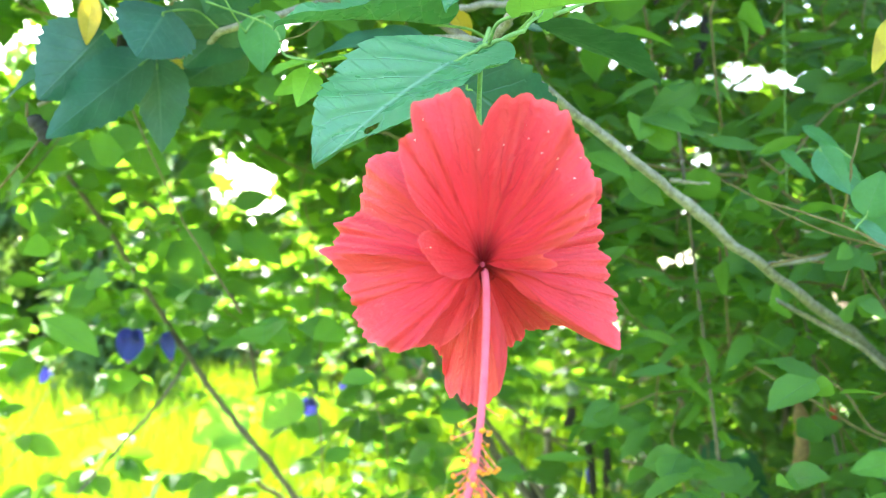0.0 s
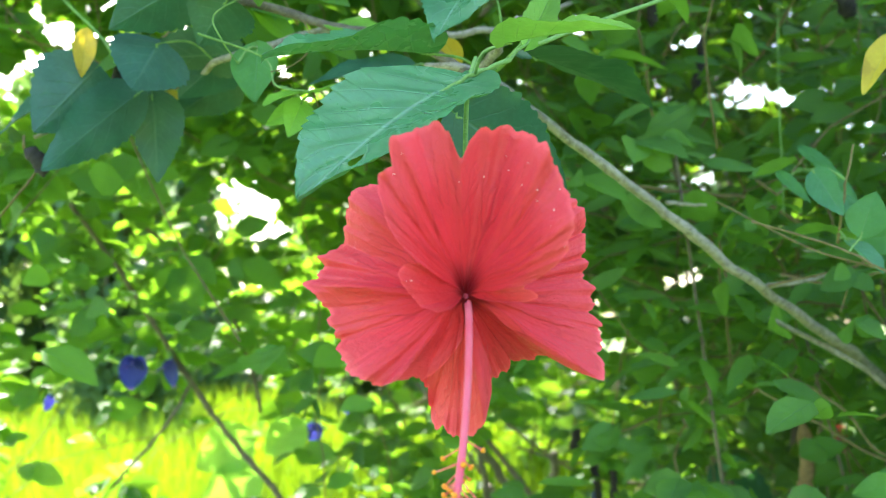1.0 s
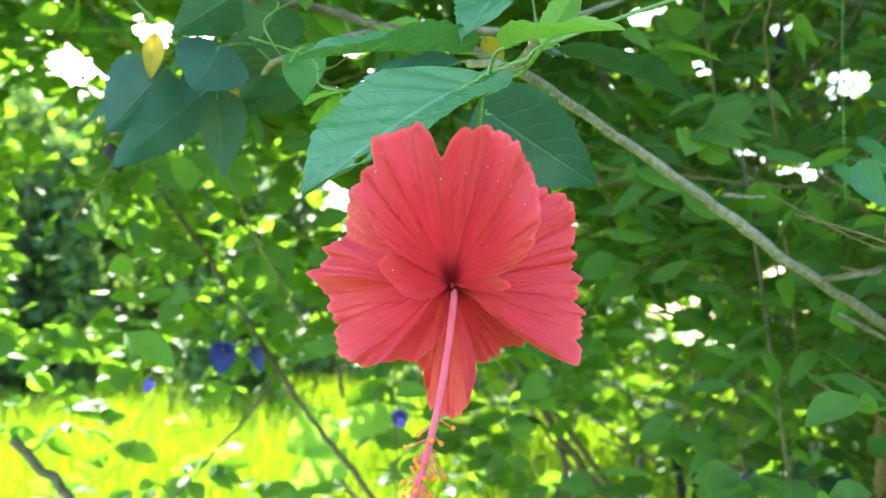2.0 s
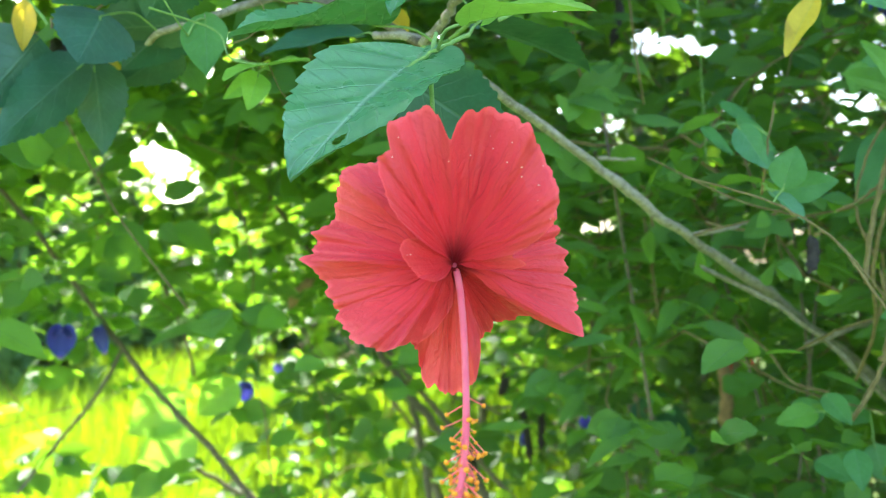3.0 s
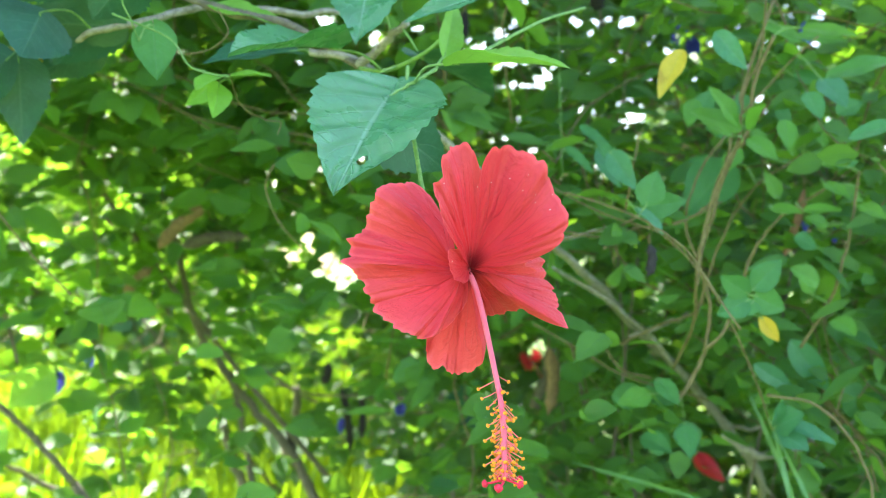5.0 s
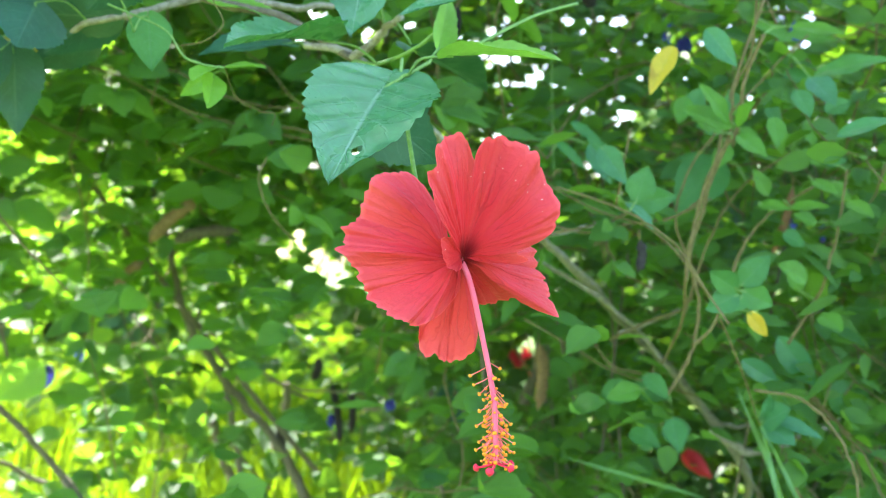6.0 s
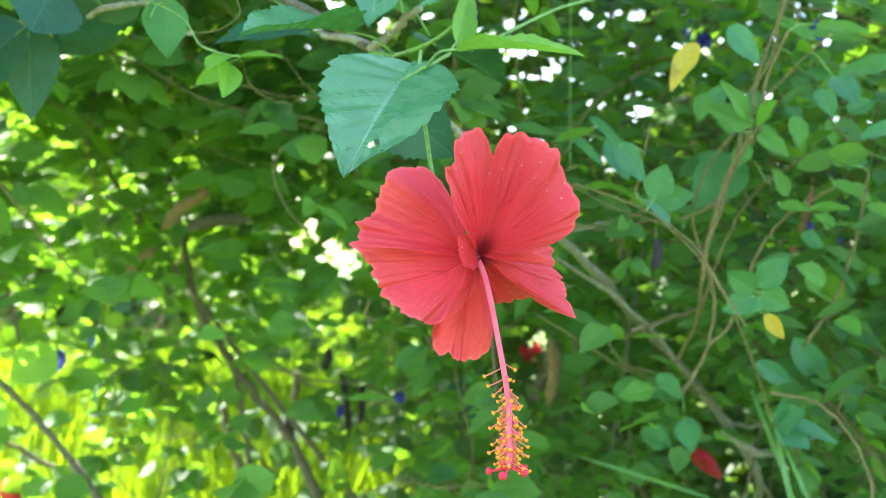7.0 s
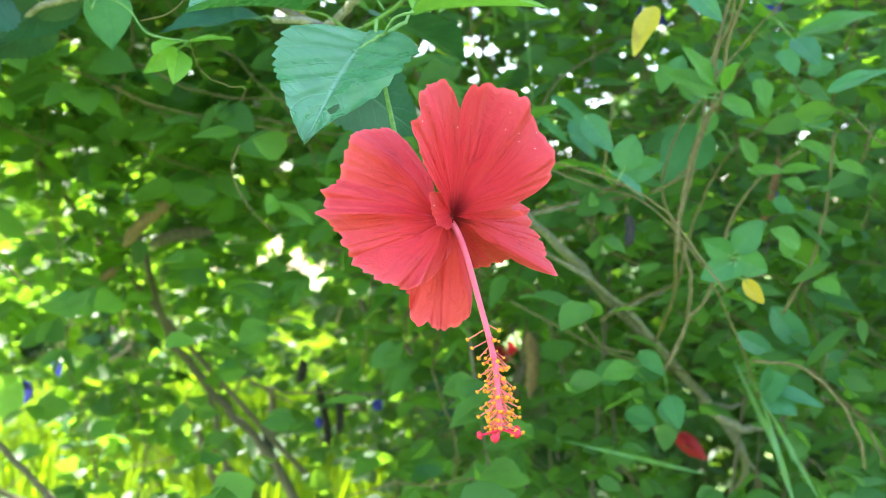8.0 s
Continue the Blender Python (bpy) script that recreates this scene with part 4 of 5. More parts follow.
leaf(near_vine, (0.487, 0.709, 1.615), (0.523, 0.650, 1.618), (-0.3, -0.8, 0.5), 0.0229, VINE_LEAF, teeth=0, fold=0.25)
leaf(near_vine, (0.422, 0.605, 1.544), (0.441, 0.560, 1.550), (-0.3, -0.8, 0.5), 0.0168, PALE_LEAF, teeth=0, fold=0.25)
leaf(near_vine, (0.440, 0.735, 1.497), (0.451, 0.702, 1.489), (-0.3, -0.8, 0.5), 0.0146, YOUNG_VINE, teeth=0, fold=0.25)
leaf(near_vine, (0.463, 0.718, 1.493), (0.476, 0.683, 1.490), (-0.3, -0.8, 0.5), 0.0135, YOUNG_VINE, teeth=0, fold=0.25)
leaf(near_vine, (0.477, 0.705, 1.517), (0.481, 0.677, 1.500), (-0.3, -0.8, 0.5), 0.0135, YOUNG_VINE, teeth=0, fold=0.25)
leaf(near_vine, (0.500, 0.688, 1.495), (0.503, 0.659, 1.479), (-0.3, -0.8, 0.5), 0.0168, YOUNG_VINE, teeth=0, fold=0.25)
leaf(near_vine, (0.515, 0.750, 1.621), (0.522, 0.724, 1.589), (-0.3, -0.8, 0.5), 0.0289, PALE_LEAF, teeth=0, fold=0.25)
leaf(near_vine, (0.370, 0.850, 1.315), (0.330, 0.847, 1.308), (-0.3, -0.8, 0.5), 0.0241, YOUNG_VINE, teeth=0, fold=0.25)
leaf(near_vine, (0.377, 0.849, 1.330), (0.384, 0.818, 1.307), (-0.3, -0.8, 0.5), 0.0205, VINE_LEAF, teeth=0, fold=0.25)
leaf(near_vine, (0.370, 0.788, 1.293), (0.362, 0.763, 1.266), (-0.3, -0.8, 0.5), 0.0218, VINE_LEAF, teeth=0, fold=0.25)
leaf(near_vine, (0.403, 0.936, 1.255), (0.420, 0.901, 1.241), (-0.3, -0.8, 0.5), 0.0252, VINE_LEAF, teeth=0, fold=0.25)
leaf(near_vine, (0.491, 0.719, 1.391), (0.492, 0.691, 1.377), (-0.3, -0.8, 0.5), 0.0218, YOUNG_VINE, teeth=0, fold=0.25)
leaf(near_vine, (0.484, 0.727, 1.424), (0.452, 0.727, 1.440), (-0.3, -0.8, 0.5), 0.0241, YOUNG_VINE, teeth=0, fold=0.25)
leaf(near_vine, (0.478, 0.850, 1.553), (0.428, 0.862, 1.497), (-0.3, -0.8, 0.5), 0.0582, VINE_LEAF, teeth=0, fold=0.25)
leaf(near_vine, (0.311, 0.828, 1.574), (0.331, 0.799, 1.537), (-0.3, -0.8, 0.5), 0.0126, VINE_LEAF, teeth=0, fold=0.25)
leaf(near_vine, (0.284, 0.841, 1.570), (0.301, 0.815, 1.539), (-0.3, -0.8, 0.5), 0.0103, VINE_LEAF, teeth=0, fold=0.25)
leaf(near_vine, (0.309, 0.860, 1.593), (0.331, 0.831, 1.562), (-0.3, -0.8, 0.5), 0.0118, VINE_LEAF, teeth=0, fold=0.25)
# branches and stems
BRANCH_RUN = [(1.2, 1.6, 0.0), (1.16, 1.75, 0.5), (1.02, 1.66, 0.86), (0.834, 1.342, 1.071), (0.658, 1.255, 1.257), (0.532, 1.18, 1.350), (0.400, 1.010, 1.416), (0.268, 0.865, 1.479), (0.184, 0.795, 1.532), (0.108, 0.7335, 1.5782), (0.0426, 0.6588, 1.6086), (0.0085, 0.6759, 1.6204)]
twig(hibiscus_bush, "branch", BRANCH_RUN, 0.0072, 0.0027, BARK, knots=0.3, sides=14, bend=0.5)
twig(hibiscus_bush, "side_branch", [(0.4447, 1.0319, 1.3562), (0.5092, 1.0394, 1.3723), (0.5549, 1.0539, 1.3823), (0.6205, 1.0727, 1.4027)], 0.0035, 0.0021, BARK)
twig(hibiscus_bush, "side_branch", [(0.2804, 0.8704, 1.477), (0.3306, 0.8983, 1.4826), (0.3695, 0.922, 1.4904)], 0.0025, 0.0014, BARK)
twig(hibiscus_bush, "side_branch", [(0.8931, 1.5533, 1.1299), (0.9385, 1.5182, 1.1205), (0.9948, 1.4766, 1.1203)], 0.0038, 0.0025, BARK)
twig(hibiscus_bush, "branch", [(0.0664, 0.6088, 1.6269), (0.0534, 0.6331, 1.6166), (0.0394, 0.6532, 1.6062)], 0.0024, 0.0035, BARK)
twig(hibiscus_bush, "branch", [(0.0716, 0.5487, 1.6009), (0.062, 0.5633, 1.594), (0.0487, 0.6039, 1.5924), (0.0394, 0.6476, 1.6026)], 0.0012, 0.0015, GREEN_STEM, bend=0.3)
twig(hibiscus_bush, "branch", [(-0.1351, 0.6494, 1.6674), (-0.1046, 0.7242, 1.682), (-0.0562, 0.7084, 1.6597), (-0.0078, 0.6812, 1.642), (0.0394, 0.6532, 1.6062)], 0.0037, 0.0028, DARK_BARK, knots=0.3, bend=0.5)
twig(hibiscus_bush, "branch", [(0.1358, 0.9573, 1.7593), (0.0821, 0.8503, 1.7069), (0.0175, 0.8032, 1.6841), (-0.0659, 0.7559, 1.6753)], 0.0022, 0.0034, BARK)
twig(hibiscus_bush, "side_branch", [(-0.0616, 0.733, 1.6685), (-0.1225, 0.7158, 1.6475), (-0.1838, 0.7553, 1.636), (-0.2322, 0.7725, 1.6346), (-0.2911, 0.7535, 1.6002)], 0.0031, 0.0015, BARK)
twig(hibiscus_bush, "side_branch", [(-0.2322, 0.7725, 1.6346), (-0.2478, 0.7884, 1.6777), (-0.2969, 0.8001, 1.7306)], 0.0013, 0.0010, GREEN_STEM, bend=0.3)
twig(hibiscus_bush, "twig", [(0.2072, 0.906, 1.5558), (0.2237, 0.9086, 1.5536), (0.2435, 0.9113, 1.5526)], 0.0020, 0.0011, BARK)
twig(hibiscus_bush, "branch", [(0.9319, 1.1723, 1.1987), (0.7665, 1.1152, 1.1839), (0.647, 1.0605, 1.1844), (0.5909, 1.0682, 1.2159)], 0.0048, 0.0060, BARK)
twig(near_vine, "stem", [(0.3079, 0.9564, 1.4508), (0.4125, 0.9956, 1.3943), (0.5504, 1.0714, 1.2848), (0.8044, 1.2733, 1.0645)], 0.0021, 0.0026, BARK, knots=0.3)
twig(near_vine, "stem", [(0.5129, 0.8133, 1.7153), (0.4741, 0.8171, 1.6243), (0.449, 0.821, 1.5382), (0.4305, 0.8451, 1.4458), (0.4502, 0.8918, 1.3831), (0.4591, 0.9558, 1.325)], 0.0018, 0.0018, VINE_STEM, knots=0.2)
twig(near_vine, "stem", [(0.4305, 0.8451, 1.4458), (0.4193, 0.849, 1.4929), (0.4334, 0.8221, 1.5543), (0.494, 0.7891, 1.6312), (0.5215, 0.7569, 1.665)], 0.0015, 0.0008, VINE_STEM)
twig(near_vine, "stem", [(0.4502, 0.8918, 1.3831), (0.47, 0.8639, 1.4693), (0.4927, 0.8353, 1.521), (0.5399, 0.8144, 1.5559)], 0.0016, 0.0008, VINE_STEM)
twig(near_vine, "stem", [(0.4243, 1.0195, 1.3497), (0.4535, 0.9693, 1.3751), (0.4784, 0.9247, 1.3951), (0.4611, 0.8894, 1.4504)], 0.0015, 0.0011, VINE_STEM)
twig(near_vine, "stem", [(0.2293, 0.8214, 1.5435), (0.2803, 0.7584, 1.4976), (0.3215, 0.7277, 1.4763), (0.3532, 0.7114, 1.4341), (0.3858, 0.7159, 1.383), (0.4325, 0.7512, 1.3194), (0.4733, 0.7899, 1.2725), (0.4969, 0.7634, 1.2065)], 0.0007, 0.0009, VINE_STEM)
twig(near_vine, "stem", [(0.2793, 0.8658, 1.477), (0.3386, 0.8376, 1.4891), (0.3546, 0.8121, 1.502), (0.3765, 0.8106, 1.5198)], 0.0011, 0.0008, VINE_STEM)
twig(near_vine, "stem", [(0.2934, 0.7067, 1.5637), (0.2852, 0.7063, 1.5319), (0.2835, 0.7195, 1.4984)], 0.0007, 0.0011, VINE_STEM)
twig(near_vine, "stem", [(0.2978, 0.9832, 1.3848), (0.3598, 0.981, 1.347), (0.4189, 0.9948, 1.3132), (0.5379, 1.0095, 1.2733)], 0.0011, 0.0011, VINE_STEM)
twig(near_vine, "stem", [(0.3231, 0.9283, 1.7352), (0.3179, 0.9224, 1.6731), (0.3134, 0.9182, 1.543)], 0.0005, 0.0005, GREEN_STEM, bend=0.3)
twig(near_vine, "stem", [(0.1874, 0.5815, 1.6336), (0.1431, 0.5522, 1.6158), (0.0942, 0.5126, 1.5895), (0.069, 0.489, 1.574)], 0.0010, 0.0011, GREEN_STEM, bend=0.3)
twig(near_vine, "stem", [(0.5339, 0.9431, 1.3102), (0.6105, 0.9292, 1.2953), (0.6783, 0.9189, 1.2329), (0.701, 0.9154, 1.1592)], 0.0014, 0.0014, VINE_STEM)
twig(near_vine, "stem", [(-0.102, 0.65, 1.6647), (-0.1205, 0.6341, 1.646), (-0.116, 0.6361, 1.6299), (-0.1121, 0.6584, 1.6221)], 0.0005, 0.0005, GREEN_STEM, bend=0.3)
twig(near_vine, "stem", [(-0.127, 0.6212, 1.6302), (-0.0921, 0.6435, 1.6205), (-0.0792, 0.6181, 1.5956), (-0.0568, 0.5907, 1.5838)], 0.0007, 0.0005, GREEN_STEM, bend=0.3)
twig(near_vine, "tendril", [(-0.0559, 0.607, 1.5893), (-0.0485, 0.6173, 1.5709), (-0.0339, 0.6096, 1.5599), (-0.0245, 0.6046, 1.5574), (-0.0266, 0.6054, 1.5492)], 0.0004, 0.0003, VINE_STEM)
twig(near_vine, "tendril", [(-0.0825, 0.6211, 1.6045), (-0.0668, 0.6144, 1.607), (-0.0553, 0.6108, 1.6173), (-0.061, 0.6121, 1.6329)], 0.0004, 0.0004, VINE_STEM)
twig(near_vine, "tendril", [(0.0023, 0.8881, 1.5611), (-0.0064, 0.8902, 1.5392), (0.0034, 0.8865, 1.5065), (0.0241, 0.8795, 1.4792)], 0.0008, 0.0007, VINE_STEM)
twig(near_vine, "stem", [(0.1041, 1.0456, 1.6063), (0.2303, 1.067, 1.5927), (0.3369, 1.0865, 1.579), (0.3912, 1.1002, 1.5527)], 0.0016, 0.0025, VINE_STEM)
twig(near_vine, "stem", [(-0.1051, 1.1456, 1.6708), (-0.0578, 1.168, 1.65), (0.0613, 1.1258, 1.612), (0.153, 1.096, 1.5961)], 0.0010, 0.0008, VINE_STEM)
twig(near_vine, "stem", [(0.428, 0.762, 1.560), (0.409, 0.779, 1.510), (0.396, 0.788, 1.496), (0.377, 0.800, 1.486)], 0.0016, 0.001, VINE_STEM, knots=0.2)
twig(near_vine, "stem", [(0.503, 0.736, 1.513), (0.470, 0.763, 1.488), (0.452, 0.776, 1.461), (0.438, 0.785, 1.423), (0.423, 0.792, 1.381), (0.404, 0.802, 1.361)], 0.0011, 0.0019, VINE_STEM, knots=0.2)
twig(near_vine, "stem", [(0.342, 1.039, 1.396), (0.369, 1.026, 1.378), (0.395, 1.012, 1.355), (0.413, 0.999, 1.323), (0.444, 0.981, 1.311)], 0.001, 0.0012, VINE_STEM, knots=0.2)
twig(near_vine, "stem", [(0.437, 0.750, 1.321), (0.471, 0.724, 1.312), (0.489, 0.703, 1.284), (0.496, 0.688, 1.250), (0.494, 0.682, 1.224)], 0.0014, 0.0011, VINE_STEM, knots=0.2)
twig(near_vine, "stem", [(0.306, 0.914, 1.489), (0.342, 0.898, 1.479), (0.384, 0.876, 1.487), (0.420, 0.856, 1.492), (0.454, 0.834, 1.509)], 0.0012, 0.001, VINE_STEM, knots=0.2)
twig(near_vine, "stem", [(0.223, 0.709, 1.514), (0.263, 0.691, 1.497), (0.291, 0.676, 1.479), (0.312, 0.664, 1.456), (0.328, 0.654, 1.423), (0.341, 0.643, 1.395)], 0.0007, 0.0009, VINE_STEM, knots=0.2)
twig(near_vine, "stem", [(0.426, 0.829, 1.435), (0.428, 0.825, 1.388), (0.414, 0.829, 1.342), (0.393, 0.836, 1.308)], 0.0017, 0.0022, VINE_STEM, knots=0.2)
twig(near_vine, "stem", [(0.578, 0.777, 1.533), (0.569, 0.787, 1.464), (0.554, 0.798, 1.406), (0.526, 0.815, 1.354)], 0.0012, 0.0018, VINE_STEM, knots=0.2)
twig(near_vine, "stem", [(0.443, 0.720, 1.654), (0.432, 0.737, 1.615), (0.428, 0.748, 1.569), (0.415, 0.760, 1.546), (0.404, 0.771, 1.509), (0.393, 0.779, 1.463), (0.388, 0.782, 1.425)], 0.0017, 0.0020, VINE_STEM, knots=0.3)
twig(near_vine, "stem", [(0.434, 0.716, 1.690), (0.435, 0.730, 1.640), (0.425, 0.744, 1.606), (0.423, 0.753, 1.564), (0.410, 0.765, 1.533), (0.402, 0.772, 1.507), (0.395, 0.778, 1.469)], 0.0011, 0.0013, VINE_STEM, knots=0.3)
# darker stems behind
FIELD_STEM = [(-0.635, 1.594, 1.680), (-0.568, 1.636, 1.568), (-0.510, 1.663, 1.464), (-0.460, 1.679, 1.373), (-0.394, 1.693, 1.277), (-0.326, 1.700, 1.192), (-0.266, 1.698, 1.110)]
twig(climbing_stems, "stem", FIELD_STEM, 0.0038, 0.0055, DARK_BARK, knots=0.2)
twig(climbing_stems, "stem", [(-0.460, 1.679, 1.373), (-0.500, 1.661, 1.301), (-0.556, 1.632, 1.233), (-0.615, 1.596, 1.159)], 0.0032, 0.0026, DARK_BARK)
twig(climbing_stems, "stem", [(-0.544, 1.659, 1.653), (-0.472, 1.691, 1.589), (-0.408, 1.717, 1.502), (-0.366, 1.729, 1.389), (-0.351, 1.729, 1.318)], 0.0035, 0.003, DARK_BARK)
twig(climbing_stems, "stem", [(-0.738, 1.321, 1.293), (-0.698, 1.340, 1.247), (-0.655, 1.355, 1.192)], 0.007, 0.007, DARK_BARK)
HEDGE_STEM = [(-0.085, 2.078, 1.550), (-0.057, 2.079, 1.403), (-0.029, 2.073, 1.304), (0.055, 2.056, 1.178), (0.144, 2.026, 1.053), (0.195, 1.992, 0.933)]
twig(climbing_stems, "stem", HEDGE_STEM, 0.0065, 0.010, DARK_BARK, knots=0.2)
twig(climbing_stems, "stem", [(0.15, 1.95, 0.0), (0.12, 1.99, 0.45), (0.195, 1.992, 0.933)], 0.013, 0.010, DARK_BARK)
twig(climbing_stems, "stem", [(0.024, 2.065, 1.240), (0.041, 2.050, 1.131), (0.058, 2.013, 0.956)], 0.0055, 0.0075, DARK_BARK)
twig(climbing_stems, "stem", [(0.106, 1.955, 1.220), (0.185, 1.942, 1.194), (0.265, 1.927, 1.185), (0.369, 1.903, 1.173)], 0.0022, 0.0030, DARK_BARK)
twig(climbing_stems, "stem", [(0.0466, 3.0953, 0.9656), (0.0961, 3.0957, 0.806), (0.138, 3.0913, 0.6188)], 0.0127, 0.0165, DARK_BARK)
twig(climbing_stems, "stem", [(-0.5168, 2.1979, 1.114), (-0.4078, 2.1912, 1.0337), (-0.2833, 2.1627, 0.9719)], 0.0051, 0.0064, DARK_BARK)
twig(climbing_stems, "stem", [(0.1668, 2.5472, 0.9151), (0.2098, 2.5285, 1.0037), (0.2205, 2.5161, 1.1391)], 0.0152, 0.0102, DARK_BARK)
twig(climbing_stems, "stem", [(0.5791, 1.7064, 1.1632), (0.6135, 1.6993, 1.2562), (0.5987, 1.6869, 1.3387)], 0.0114, 0.0076, DARK_BARK)
twig(climbing_stems, "stem", [(0.409, 1.9349, 1.3013), (0.4737, 1.7811, 1.1608), (0.5337, 1.6513, 1.0334), (0.5429, 1.4829, 1.0068)], 0.0051, 0.0063, DARK_BARK)
twig(climbing_stems, "stem", [(-0.0647, 2.4721, 1.3646), (0.2248, 2.383, 1.1267), (0.4197, 2.326, 1.0797), (0.6574, 2.268, 1.0652)], 0.0038, 0.0038, DARK_BARK)
twig(near_vine, "stem", [(0.9, 1.4, 0.0), (0.93, 1.33, 0.5), (0.8044, 1.2733, 1.0645)], 0.0074, 0.0049, VINE_STEM)
twig(climbing_stems, "stem", [(0.1, 1.9, 0.0), (0.02, 1.75, 0.6), (-0.266, 1.698, 1.110)], 0.012, 0.0075, DARK_BARK)
add_petioles()
# grass blades
grass_clump = thing("grass_clump", (0.55, 0.72, 0.0), "long green grass blades rising through the vine", "grass")
leaf(grass_clump, (0.4362, 0.7067, 1.1968), (0.4435, 0.7511, 1.2868), (-0.57, -0.78, 0.26), 0.0048, BLADE, teeth=0, fold=0.35, droop=0.04)
leaf(grass_clump, (0.4636, 0.709, 1.1981), (0.4447, 0.75, 1.2846), (-0.58, -0.77, 0.26), 0.0034, BLADE, teeth=0, fold=0.35, droop=0.04)
leaf(grass_clump, (0.4029, 0.7871, 1.2132), (0.2868, 0.8719, 1.2503), (-0.45, -0.85, 0.26), 0.0034, BLADE, teeth=0, fold=0.35, droop=0.04)
leaf(grass_clump, (0.4778, 0.7672, 1.2076), (0.4487, 0.795, 1.3173), (-0.57, -0.79, 0.22), 0.0045, BLADE, teeth=0, fold=0.35, droop=0.04)
# blue pea flowers
pea_flower((-0.545, 1.648, 1.425), 0.050, 20)
pea_flower((-0.490, 1.660, 1.418), 0.044, -40)
pea_flower((-0.8995, 2.1031, 1.3379), 0.033, 80)
pea_flower((-0.29, 2.3994, 1.2768), 0.030, -30)
pea_flower((-0.3477, 2.2415, 1.2531), 0.043, 0)
pea_flower((0.2973, 2.2821, 1.0833), 0.033, 40)
pea_flower((0.6939, 1.305, 1.822), 0.037, 25)
pea_flower((0.7279, 1.3221, 1.801), 0.027, -60)
pea_flower((0.9695, 1.3427, 1.8422), 0.038, 0)
pea_flower((-0.4305, 2.3176, 1.2184), 0.036, 30)
pea_flower((0.429, 2.209, 1.1178), 0.028, 0)
pea_flower((0.6777, 1.7369, 1.3166), 0.030, 50)
pea_flower((1.0473, 1.3948, 1.4932), 0.028, 15)
pea_flower((0.99, 1.4007, 1.5083), 0.023, 15)
# pods and closed blooms
pod((-0.1127, 1.5677, 1.4999), (-0.0297, 1.5359, 1.5679), 0.0207, POD)
pod((-0.0761, 1.6421, 1.5029), (0.0338, 1.5958, 1.5156), 0.0222, DARK_BARK)
pod((-0.1721, 1.6814, 1.4223), (-0.1221, 1.6602, 1.4718), 0.0174, POD)
pod((-0.0162, 1.6155, 1.4585), (0.0172, 1.6022, 1.5013), 0.0111, POD)
pod((0.4283, 1.2533, 1.3277), (0.4284, 1.2695, 1.2267), 0.0189, POD)
pod((0.2566, 2.0437, 1.1966), (0.2733, 2.0534, 1.0431), 0.0165, BLACK_POD)
pod((0.1462, 2.1466, 1.0863), (0.1593, 2.1528, 0.9924), 0.0165, BLACK_POD)
pod((0.2307, 2.0521, 1.2484), (0.2172, 2.055, 1.1979), 0.0203, BLACK_POD)
# a curled dead leaf, built with the pod shape and its label
pod((0.6273, 0.9271, 1.5281), (0.5967, 0.9328, 1.4448), 0.0115, DEAD)
pod((0.3739, 0.8446, 1.4691), (0.3695, 0.8445, 1.4351), 0.0113, BLACK_POD)
pod((0.2578, 1.2141, 1.8666), (0.2643, 1.227, 1.8188), 0.0140, BLACK_POD)
pod((0.3689, 1.3922, 1.8611), (0.3513, 1.3991, 1.776), 0.0144, BLACK_POD)
pod((0.4471, 1.1037, 1.8071), (0.463, 1.1234, 1.7862), 0.0208, BLACK_POD)
pod((0.2948, 2.0249, 1.1904), (0.2965, 2.0391, 1.0728), 0.0165, BLACK_POD)
pod((-0.2362, 0.7699, 1.6581), (-0.2379, 0.7934, 1.6238), 0.0160, BLACK_POD)
pod((-0.3087, 0.7737, 1.5963), (-0.294, 0.776, 1.5737), 0.0120, BLACK_POD)
far_flower = copy_thing(flower, pose(1.345, 3.654, 1.02, -12, 8, 28))
tagged(far_flower, "open red hibiscus flower far back in the shaded hedge", "flower")
closed_bloom((0.8128, 1.5078, 1.0841), (0.8467, 1.4724, 1.0406), 0.032)
closed_bloom((-0.4261, 2.2052, 0.9594), (-0.4606, 2.1997, 0.945), 0.0571)


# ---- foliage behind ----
# sky gaps fitted to the camera's view from three eye points: degrees across, up, half width
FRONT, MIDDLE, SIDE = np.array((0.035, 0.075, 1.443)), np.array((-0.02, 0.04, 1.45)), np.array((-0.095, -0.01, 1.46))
FRONT_OPENINGS = [(-31.1, 12.1, 1.8), (-30.9, 8.0, 1.38), (-29.3, 15.3, 1.04), (-26.6, 14.6, 1.04), (-29.0, 10.6, 0.9), (4.9, 18.3, 1.55), (6.8, 18.2, 1.38), (11.6, 2.9, 0.83), (5.3, 0.6, 0.76),
                  (7.1, -0.5, 0.97), (8.5, -1.0, 0.55), (16.1, 13.8, 1.24), (-15.0, 7.8, 0.97), (12.6, 16.7, 0.76), (-24.2, 17.5, 0.76), (-13.9, 9.3, 0.9), (-14.4, 7.3, 0.9), (-12.6, 7.3, 0.9),
                  (-11.1, 6.6, 0.69), (12.7, 2.9, 0.83), (14.4, 8.7, 0.76), (23.3, -0.1, 1.04), (13.7, 16.6, 0.76), (-25.6, 14.8, 1.38), (17.1, 13.2, 0.97), (22.6, 10.0, 0.62), (-15.2, 4.1, 0.62),
                  (-11.4, 8.8, 0.48), (6.6, -1.0, 0.83)]
FRONT_OPENINGS += [(-30.0, 5.1, 1.9), (-27.3, 2.8, 1.55), (-30.8, 2.2, 1.73), (-26.6, 5.1, 1.17), (-28.5, 7.3, 0.9), (-25.3, 0.8, 1.04)]
